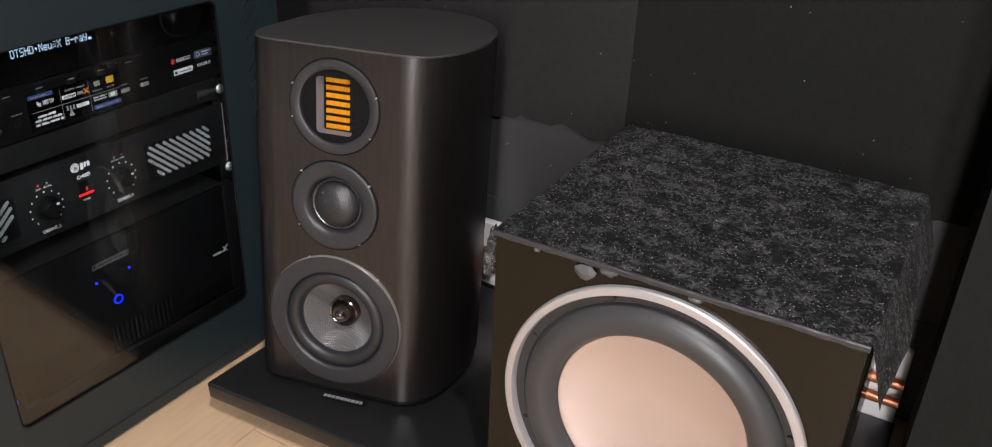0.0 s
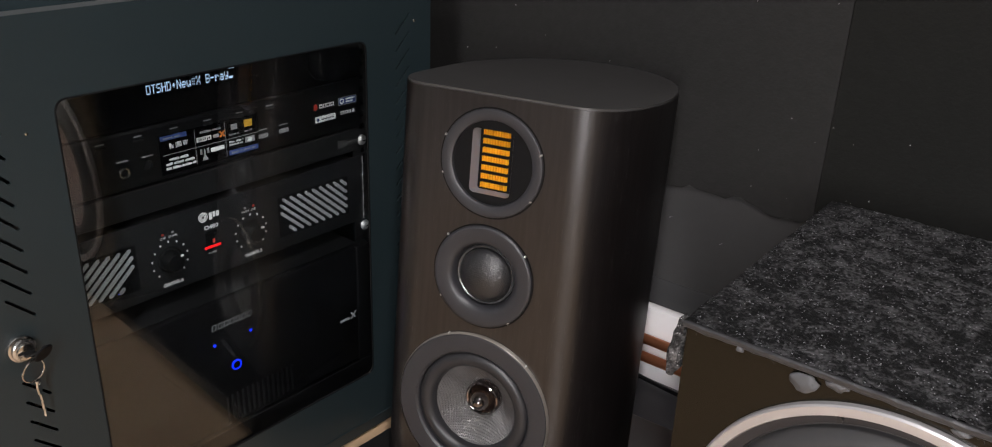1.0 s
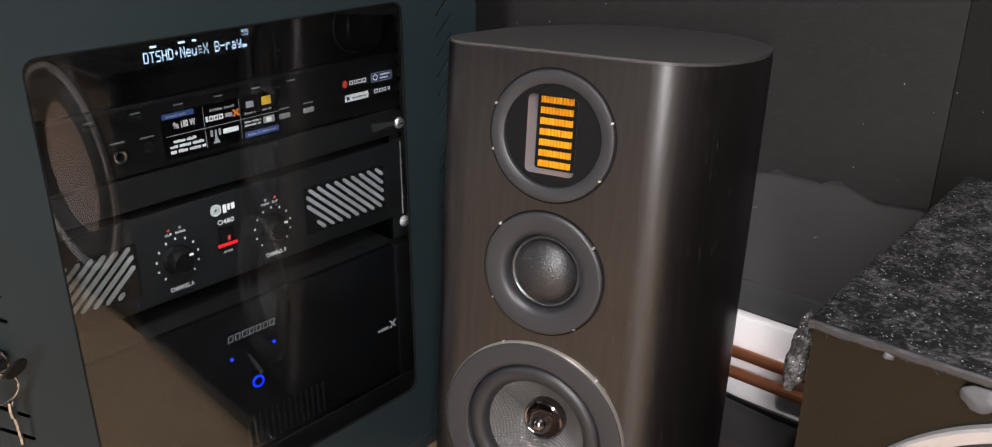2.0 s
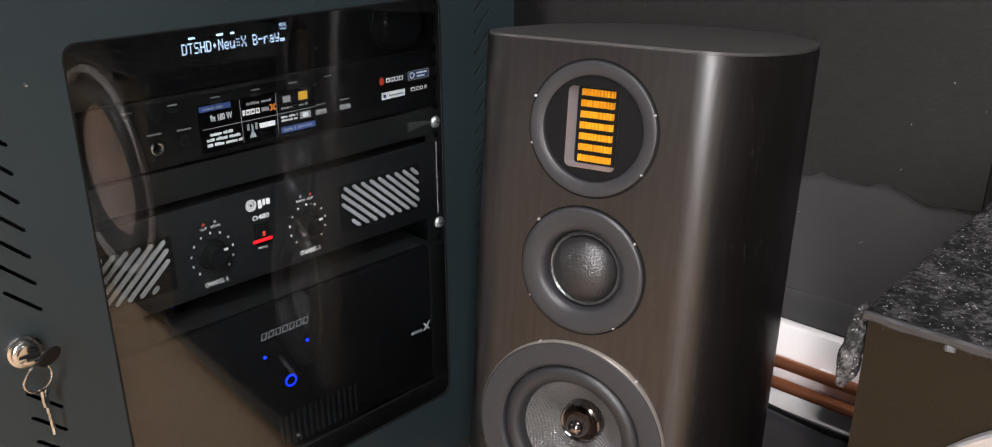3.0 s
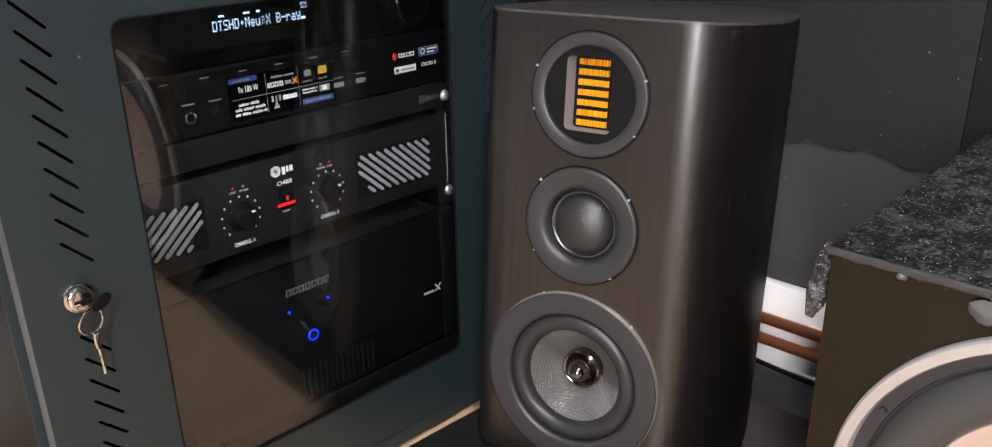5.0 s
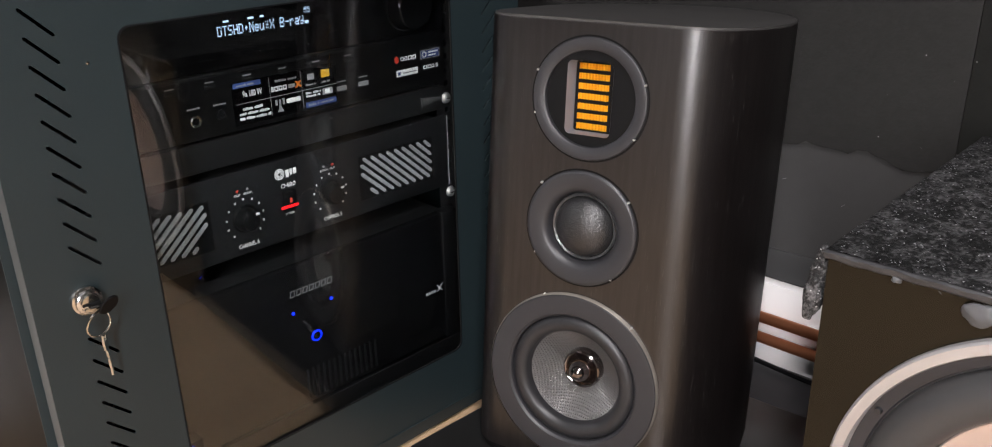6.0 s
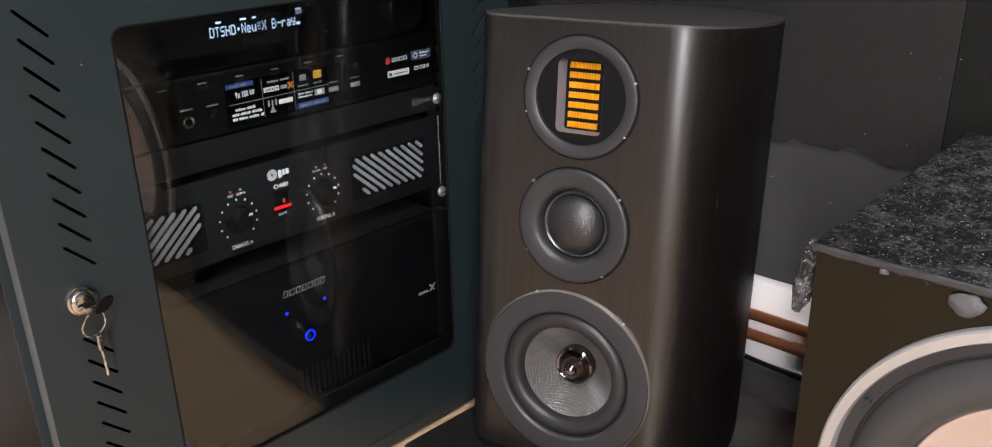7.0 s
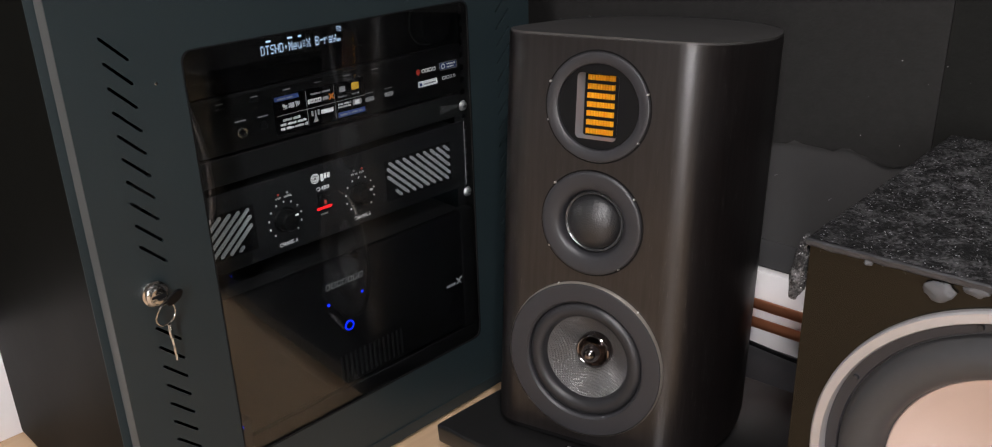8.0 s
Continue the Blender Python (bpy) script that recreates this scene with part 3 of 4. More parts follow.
def build_speaker():
    ob = thing("loudspeaker", SPK, "black oak three-way bookshelf loudspeaker tipped back on a platform", "loudspeaker")
    out = speaker_outline()
    shell = prism(out, 0.008, 0.4525)
    bmesh.ops.delete(shell, geom=[f for f in shell.faces if all(v.co.y < 0.0001 for v in f.verts)], context="FACES")
    part("cabinet", shell, VENEER, ob, "black-stained oak veneer with pale pores", angle=50)
    holes = [[(r * math.cos(2 * math.pi * k / 72), z + r * math.sin(2 * math.pi * k / 72)) for k in range(72)] for z, r in ((0.3849, 0.045), (0.2634, 0.045), (0.1075, 0.0672))]
    part("baffle", plate([(-0.0800, 0.008), (0.0800, 0.008), (0.0800, 0.4525), (-0.0800, 0.4525)], holes, 0.0, 0.016), VENEER, ob, "oak veneered front baffle", smooth=False)
    part("top_panel", prism([(x * 0.994 + 0.0001, 0.001 + y * 0.993) for x, y in out], 0.4520, 0.4550, 0.0012), LIT_BLACK_TOP, ob, "plain satin black top, colour lightened as if lit", angle=50)
    part("foot_plate", prism([(x * 0.97, 0.005 + y * 0.97) for x, y in out], 0.0, 0.0078, 0.001), DARK, ob, "thin black foot plate", angle=50)
    air_motion_tweeter(ob, 0.3849)
    midrange_dome(ob, 0.2634)
    woofer(ob, 0.1075)


def build_platform():
    """A thin black board, raised at the front on two feet, its back edge on the floor."""
    m = pose(-0.1665, -0.0405, 0.0285, 0, 0, -10.5)
    ob = thing("speaker_platform", m, "satin black board propped up at the front under the loudspeaker", "platform")
    slope = math.tan(radians(LEAN_BACK))
    bm = bmesh.new()
    w, dep, th, low = 0.4035, 0.37, 0.027, FLOOR - 0.0285 + 0.0045
    cols = []
    for x in (0.0, w):
        drop = lambda y: -slope * y
        rows = [(0.0, drop(0.0)), (dep, drop(dep)), (dep, max(low, drop(dep) - th)), ((drop(0) - th - low) / slope, low), (0.002, drop(0.0) - th)]
        cols.append([bm.verts.new((x, y, z)) for y, z in rows])
    n = 5
    for i in range(n):
        j = (i + 1) % n
        bm.faces.new((cols[0][i], cols[0][j], cols[1][j], cols[1][i]))
    bm.faces.new(cols[0][::-1])
    bm.faces.new(cols[1])
    bmesh.ops.bevel(bm, geom=bm.edges[:], offset=0.0045, segments=3, profile=0.5, affect="EDGES")
    part("board", bm, PLATFORM, ob)
    for x in (0.07, 0.31):
        part("foot", lathe([(0.0, 0.0), (0.014, 0.0), (0.014, 0.026), (0.0, 0.026)], 24), DARK, ob, m=pose(x, 0.09, FLOOR - 0.0285, 90) @ pose(0, -0.026, 0))
    # name plate whose small letters cannot be read
    tilt = pose(0.145, 0.062, 0.0006 - slope * 0.062, -LEAN_BACK, 0, 10.5)
    plate_ = part("name_plate", block(-0.002, 0.060, -0.006, 0.006, 0.0, 0.0006), DARK, ob, "small dark name plate", m=tilt)
    rng = random.Random(3)
    x = 0.0
    while x < 0.055:
        w_ = rng.uniform(0.003, 0.006)
        part("bar", block(x, x + w_, -0.0028, 0.0028, 0.0006, 0.0009), GREY_PRINT, plate_)
        x += w_ + 0.0014


# ---- subwoofer ----
def build_subwoofer():
    ob = thing("subwoofer", SUB, "black box subwoofer with a pale cone in a silver ring", "subwoofer")
    w, dep, low, top = 0.350, 0.335, FLOOR + 0.016, 0.3605
    cx, cz, r = 0.1755, 0.1943, 0.1557
    n = 96
    hole = [(cx + 0.150 * math.cos(2 * math.pi * k / n), cz + 0.150 * math.sin(2 * math.pi * k / n)) for k in range(n)]
    part("baffle", plate([(0, low), (w, low), (w, top), (0, top)], [hole], 0.0, 0.020), SUB_BLACK, ob, "satin black front", smooth=False)
    bm = block(0, 0.016, 0.0202, dep, low, top, 0.0008)
    for b in ((w - 0.016, w, 0.0202, dep, low, top), (0.0162, w - 0.0162, 0.0202, dep, low, low + 0.016), (0.0162, w - 0.0162, 0.0202, dep, top - 0.016, top), (0.0162, w - 0.0162, dep - 0.016, dep - 0.0003, low + 0.0162, top - 0.0162)):
        block(*b, 0.0008, bm=bm)
    part("cabinet", bm, SUB_BLACK, ob)
    c = (cx, 0, cz)
    part("silver_ring", lathe([(0.1562, 0.0), (0.1559, -0.0045), (0.1543, -0.0060), (0.1475, -0.0060), (0.1463, -0.0040), (0.1460, 0.004)], 128, c), SILVER, ob, "brushed silver trim ring")
    basket = part("basket", lathe([(0.1462, 0.0030), (0.1370, 0.0030), (0.1350, 0.0060)], 128, c), RING, ob, "grey driver frame")
    for a in range(20, 380, 45):
        x, z = cx + 0.1412 * math.cos(radians(a)), cz + 0.1412 * math.sin(radians(a))
        part("screw", lathe([(0.0, -0.0002), (0.0022, 0.0002), (0.0028, 0.0026)], 16, (x, 0, z)), RUBBER, basket)
    part("surround", lathe([(0.1360, 0.0050)] + [(0.1180 + 0.0170 * math.cos(radians(t)), 0.0050 - 0.0150 * math.sin(radians(t))) for t in range(0, 181, 12)] + [(0.0985, 0.0095)], 128, c), GREY_RUBBER, ob, "wide half-round rubber surround")
    part("cone", lathe([(0.1000, 0.0085), (0.0985, 0.0070), (0.0960, 0.0074), (0.0900, 0.0104), (0.0800, 0.0142), (0.0650, 0.0184), (0.0450, 0.0222), (0.0250, 0.0243), (0.0, 0.0250)], 128, c), PALE, ob, "pale matt aluminium cone")
    for x in (0.03, w - 0.03):
        for y in (0.04, dep - 0.04):
            part("foot", lathe([(0.0, 0.0), (0.016, 0.0), (0.018, 0.014), (0.0, 0.016)], 24), RUBBER, ob, m=pose(x, y, FLOOR + 0.0) @ pose(0, 0, 0.016, -90))
    part("power_light", lathe([(0.0, -0.0012), (0.0018, -0.0008), (0.0022, 0.0)], 12, (0.012, 0, 0.027)), BLUE_LED, ob, "small blue power light")


def build_velvet():
    """A square of crushed velvet laid over the subwoofer, hanging a little over its edges."""
    w, dep, top = 0.350, 0.335, 0.3612
    ob = thing("velvet_cover", SUB, "crushed black velvet cloth laid over the subwoofer", "cloth")
    over_left, over_right, nx, ny = 0.012, 0.060, 300, 230
    bm = bmesh.new()
    grid = []
    for j in range(ny + 1):
        row = []
        y = -0.0025 + (dep + 0.004) * j / ny
        for i in range(nx + 1):
            s = -over_left + (w + over_left + over_right) * i / nx
            ruffle = noise.noise(Vector((s * 28, y * 28, 1.3))) * 0.0014 + noise.noise(Vector((s * 90, y * 90, 4.0))) * 0.0010 + noise.noise(Vector((s * 230, y * 230, 7.0))) * 0.0011
            h = top + 0.0022 + ruffle
            if s < 0:
                x, h = -0.0022 + ruffle, h + s
            elif s > w:
                d = s - w
                x, h = w + 0.003 + 0.34 * d + 0.010 * noise.noise(Vector((y * 16, d * 9, 2.2))) * d / 0.085, h - d
            else:
                x = s
            row.append(bm.verts.new((x, y, h)))
        grid.append(row)
    for j in range(ny):
        for i in range(nx):
            bm.faces.new((grid[j][i], grid[j][i + 1], grid[j + 1][i + 1], grid[j + 1][i]))
    bmesh.ops.solidify(bm, geom=bm.faces[:], thickness=0.0012)
    part("cloth", bm, VELVET, ob, angle=180)
    # cut front edge, frayed
    rng = random.Random(5)
    bm = bmesh.new()
    rails = []
    for k in range(121):
        x = -0.002 + 0.354 * k / 120
        w = 0.0012 * noise.noise(Vector((k * 0.22, 0, 0)))
        rails.append([bm.verts.new((x, y, top + z)) for y, z in ((-0.0008, 0.0016), (-0.0034, 0.0014 + 0.4 * w), (-0.0048, 0.0002 + w), (-0.0046, -0.0032 + w), (-0.0030, -0.0048 + w), (-0.0006, -0.0046))])
    for p, q in zip(rails, rails[1:]):
        for i in range(6):
            j = (i + 1) % 6
            bm.faces.new((p[i], p[j], q[j], q[i]))
    bm.faces.new(rails[0])
    bm.faces.new(rails[-1][::-1])
    for k in range(14):
        x = rng.uniform(0, 0.35)
        z = top - 0.0042
        join(bm, tube([(x, -0.0038, z), (x + rng.uniform(-0.003, 0.003), -0.0042, z - rng.uniform(0.001, 0.0030))], 0.0002, 4))
    part("hem", bm, HEM, ob, "frayed grey cut edge")
    # loose corner that hangs down beside the front
    bm = bmesh.new()
    bmesh.ops.create_icosphere(bm, subdivisions=4, radius=1)
    for v in bm.verts:
        c = v.co.copy()
        taper = 0.40 + 0.60 * (0.5 - 0.5 * c.z)
        v.co = Vector((-0.0055 + c.x * 0.0080 * taper - 0.0065 * (0.5 - 0.5 * c.z), 0.007 + c.y * 0.012 * taper, top - 0.028 + c.z * 0.030)) + c * 0.0030 * noise.noise(c * 3.1) + c * 0.0012 * noise.noise(c * 11)
    part("loose_corner", bm, VELVET, ob, "rucked corner of the cloth", angle=180)


def putty(x, z, sx, sz, seed):
    bm = bmesh.new()
    bmesh.ops.create_icosphere(bm, subdivisions=3, radius=1)
    for v in bm.verts:
        c = v.co.copy()
        k = 1 + 0.35 * noise.noise(c * 1.6 + Vector((seed, 0, 0)))
        v.co = (c.x * sx * k, c.y * 0.0028 * k - 0.0022, c.z * sz * k)
    solid("putty_blob", bm, TACK, SUB @ pose(x, 0, z), "blob of grey adhesive putty on the subwoofer", "putty", "blobs of putty", angle=180)


# ---- rack cabinet ----
def slot_loop(x0, x1, z0, z1, half=0.0014):
    d = Vector((x1 - x0, z1 - z0)).normalized()
    n = Vector((-d.y, d.x)) * half
    return [(x0 + n.x, z0 + n.y), (x0 - d.x * half, z0 - d.y * half), (x0 - n.x, z0 - n.y), (x1 - n.x, z1 - n.y), (x1 + d.x * half, z1 + d.y * half), (x1 + n.x, z1 + n.y)]


def build_rack():
    x0, x1, low, top, dep = -0.460, 0.110, FLOOR + 0.007, 0.585, 0.385
    ob = thing("rack_cabinet", RACK, "blue-grey steel rack cabinet with a closed glass door", "rack cabinet")
    part("side_panel", block(x0, x0 + 0.0015, 0.024, dep, low, top, 0.0004, 1), SIDE, ob, "dark mottled side panel")
    part("side_panel", block(x1 - 0.0015, x1, 0.024, dep, low, top, 0.0004, 1), PAINT, ob)
    part("top_panel", block(x0, x1, 0.024, dep, top + 0.0003, top + 0.002, 0.0004, 1), PAINT, ob)
    part("bottom_panel", block(x0, x1, 0.024, dep, low - 0.002, low - 0.0003, 0.0004, 1), PAINT, ob)
    part("back_panel", block(x0 + 0.002, x1 - 0.002, dep - 0.002, dep - 0.0003, low, top), PAINT, ob)
    # front frame of the body
    part("front_frame", plate([(x0, low), (x1, low), (x1, top), (x0, top)], [[(x0 + 0.030, low + 0.030), (x1 - 0.030, low + 0.030), (x1 - 0.030, top - 0.030), (x0 + 0.030, top - 0.030)]], 0.0225, 0.0238), PAINT, ob, smooth=False)
    part("plinth", block(x0 + 0.01, x1 - 0.01, 0.030, 0.30, FLOOR + 0.0005, low - 0.0025, 0.002), PAINT, ob, "low base under the cabinet")
    # door
    door = part("door", plate([(-0.453, -0.026), (0.103, -0.026), (0.103, 0.567), (-0.453, 0.567)],
                              [rounded(-0.349, 0.0, 0.0620, 0.4945, 0.011)] + [slot_loop(-0.416, -0.395, 0.516 - 0.0206 * k, 0.495 - 0.0206 * k) for k in range(24) if k not in (10, 11, 12)]
                              + [slot_loop(0.067, 0.046, 0.516 - 0.0206 * k, 0.495 - 0.0206 * k) for k in range(24)], 0.0, 0.0016), PAINT, ob, "steel door with slanted vent slots", smooth=False)
    rim = block(-0.453, -0.4515, 0.0018, 0.020, -0.026, 0.567)
    for b in ((0.1015, 0.103, 0.0018, 0.020, -0.026, 0.567), (-0.4513, 0.1013, 0.0018, 0.020, 0.5655, 0.567), (-0.4513, 0.1013, 0.0018, 0.020, -0.026, -0.0245)):
        block(*b, bm=rim)
    part("door_rim", rim, EDGE, door, "folded pale door edge", smooth=False)
    part("lower_lip", block(-0.4515, 0.1015, -0.0017, -0.0002, -0.0105, -0.0080, 0.0005, 1), PAINT, door)
    slab = part("pane", plate(rounded(-0.357, 0.008, 0.054, 0.502, 0.010), [], 0.0022, 0.0056), GLASS, door, "clear toughened glass pane", smooth=False)
    slab.visible_shadow = False
    part("glass_edge", plate(rounded(-0.3494, 0.0004, 0.0616, 0.4949, 0.0112), [rounded(-0.348, -0.001, 0.0630, 0.4935, 0.0105)], -0.0006, 0.0012), DARK, door, "thin black edge strip", smooth=False)
    for z in (0.337, 0.507):
        part("rivet", lathe([(0.0, -0.0012), (0.0014, -0.0009), (0.0018, 0.0)], 14, (0.0553 + 0.02, 0, z)), STEEL, door)
    part("rivet", lathe([(0.0, -0.0010), (0.0012, -0.0008), (0.0016, 0.0)], 14, (-0.375, 0, 0.471)), STEEL, door)
    # lock with its keys: a stepped chrome barrel, a key in it and a spare on the ring
    lock = part("lock", lathe([(0.0, -0.0105), (0.0072, -0.0105), (0.0076, -0.0100), (0.0077, -0.0082), (0.0086, -0.0080), (0.0100, -0.0068), (0.0104, -0.0040), (0.0122, -0.0034), (0.0125, -0.0024), (0.0125, 0.0)], 48, (-0.412, 0, 0.283)), STEEL, door, "round chrome cam lock")
    part("keyway", block(-0.4190, -0.4050, -0.0112, -0.0104, 0.2818, 0.2842, 0.0003, 1), DARK, lock)
    bow = lathe([(0.0, -0.0012), (0.0085, -0.0012), (0.0094, -0.0004), (0.0094, 0.0004), (0.0085, 0.0012), (0.0, 0.0012)], 28)
    part("key_bow", bow, DARK, lock, "black key head in the lock", m=pose(-0.4015, -0.0185, 0.2810, 28, 0, 18))
    part("key_shank", block(-0.4150, -0.4040, -0.0170, -0.0100, 0.2795, 0.2818, 0.0006, 1), STEEL, lock)
    ring = [(0.0108 * math.cos(2 * math.pi * k / 32), 0.0006 * math.sin(2 * math.pi * k / 16), 0.0112 * math.sin(2 * math.pi * k / 32)) for k in range(32)]
    part("key_ring", tube(ring, 0.0009, 8, closed=True), STEEL, lock, "thin steel split ring", m=pose(-0.4110, -0.0150, 0.2660, 8, 0, 14))
    spare = plate([(-0.0016, -0.0420), (0.0006, -0.0432), (0.0018, -0.0410), (0.0018, -0.0175), (0.0044, -0.0150), (0.0052, -0.0080), (0.0034, -0.0015), (-0.0034, -0.0015), (-0.0052, -0.0080), (-0.0044, -0.0150), (-0.0018, -0.0175), (-0.0018, -0.0220), (-0.0010, -0.0245), (-0.0018, -0.0270), (-0.0011, -0.0300), (-0.0018, -0.0330), (-0.0009, -0.0360)],
                  [[(-0.0026, -0.0075), (0.0026, -0.0075), (0.0022, -0.0032), (-0.0022, -0.0032)]], -0.0009, 0.0009)
    part("spare_key", spare, STEEL, lock, "spare key hanging from the ring", m=pose(-0.4090, -0.0145, 0.2570, 0, -5, 52), smooth=False)
    # mounting rails inside
    for xa, xb in ((-0.425, -0.392), (0.046, 0.078)):
        holes = [[(xm - 0.0035, z - 0.0035), (xm + 0.0035, z - 0.0035), (xm + 0.0035, z + 0.0035), (xm - 0.0035, z + 0.0035)] for xm in ((xa + xb) / 2,) for z in [0.03 + 0.01587 * k for k in range(33)]]
        part("mounting_rail", plate([(xa, 0.0), (xb, 0.0), (xb, 0.56), (xa, 0.56)], holes, 0.0815, 0.0830), RACK_STEEL, ob, "black mounting rail with square holes", smooth=False)
    return ob


def rack_screw(x, z, y=0.078):
    ob = thing("rack_screw", RACK @ pose(x, y, z), "bright domed screw in the rack rail", "screw", "rack screws")
    part("head", lathe([(0.0, -0.0046), (0.0036, -0.0040), (0.0060, -0.0020), (0.0068, 0.0)], 20), PIN, ob)
    part("cross_slot", block(-0.0024, 0.0024, -0.0050, -0.0040, -0.0005, 0.0005), DARK, ob)


def letters(parent, text, x, z, h, w, mat_, y=0.0, name="lettering"):
    return part(name, writing(text, h, w), mat_, parent, m=pose(x, y, z), smooth=False)


def bar(parent, x0, x1, z0, z1, mat_, y=0.0, name="print_bar"):
    return part(name, block(x0, x1, y - 0.0004, y - 0.0001, z0, z1), mat_, parent, smooth=False)


# five-by-seven dot letters of the display, one string of rows a letter
DOTS = {
    "D": "11110 10001 10001 10001 10001 10001 11110", "T": "11111 00100 00100 00100 00100 00100 00100",
    "S": "01111 10000 10000 01110 00001 00001 11110", "H": "10001 10001 10001 11111 10001 10001 10001",
    "+": "00000 00000 00100 01110 00100 00000 00000", "N": "10001 11001 10101 10101 10011 10001 10001",
    "e": "00000 00000 01110 10001 11111 10000 01110", "u": "00000 00000 10001 10001 10001 10011 01101",
    ":": "00000 01010 00000 01010 00000 01010 00000", "X": "10001 10001 01010 00100 01010 10001 10001",
    "B": "11110 10001 10001 11110 10001 10001 11110", "-": "00000 00000 00000 11111 00000 00000 00000",
    "r": "00000 00000 10110 11001 10000 10000 10000", "a": "00000 00000 01110 00001 01111 10001 01111",
    "y": "00000 10001 10001 10001 01111 00001 01110", "_": "00000 00000 00000 00000 00000 11111 11111",
    "5": "11111 10000 11110 00001 00001 10001 01110", " ": "",
}


def dot_text(parent, text, x, z, step, rise):
    """Lit dots of a matrix display, one mesh a letter; x, z is the lower left corner."""
    for i, letter in enumerate(text):
        bm = bmesh.new()
        for j, row in enumerate(DOTS[letter].split()):
            for k, on in enumerate(row):
                if on == "1":
                    px, pz = x + (6 * i + k) * step, z + (6 - j) * rise
                    vs = [bm.verts.new((px + u * step * 0.92, -0.0008, pz + w * rise * 0.80)) for u, w in ((0, 0), (1, 0), (1, 1), (0, 1))]
                    bm.faces.new(vs)
        if bm.verts:
            part("display_letter", bm, DISPLAY, parent, smooth=False)
        else:
            bm.free()


def fine_print(parent, x0, x1, z0, z1, mat_, y, seed=0, pitch=0.0021):
    """A line of print too small to read: narrow upright bars in words."""
    rng = random.Random(seed)
    bm = bmesh.new()
    x, left = x0, rng.randint(3, 7)
    while x < x1 - 0.0006:
        tall = z1 if rng.random() < 0.4 else z1 - 0.22 * (z1 - z0)
        block(x, min(x + pitch * 0.70, x1), y - 0.0004, y - 0.0001, z0, tall, bm=bm)
        x += pitch
        left -= 1
        if not left:
            x, left = x + pitch * 0.8, rng.randint(3, 7)
    return part("print_bar", bm, mat_, parent, smooth=False)


def letter_box(parent, x0, x1, z0, z1, mat_, y):
    """A hollow block that stands for one letter of a maker's mark."""
    t = 0.0010
    return part("print_bar", plate([(x0, z0), (x1, z0), (x1, z1), (x0, z1)], [[(x0 + t, z0 + t), (x1 - t, z0 + t), (x1 - t, z1 - t), (x0 + t, z1 - t)]], y - 0.0004, y - 0.0001), mat_, parent, smooth=False)


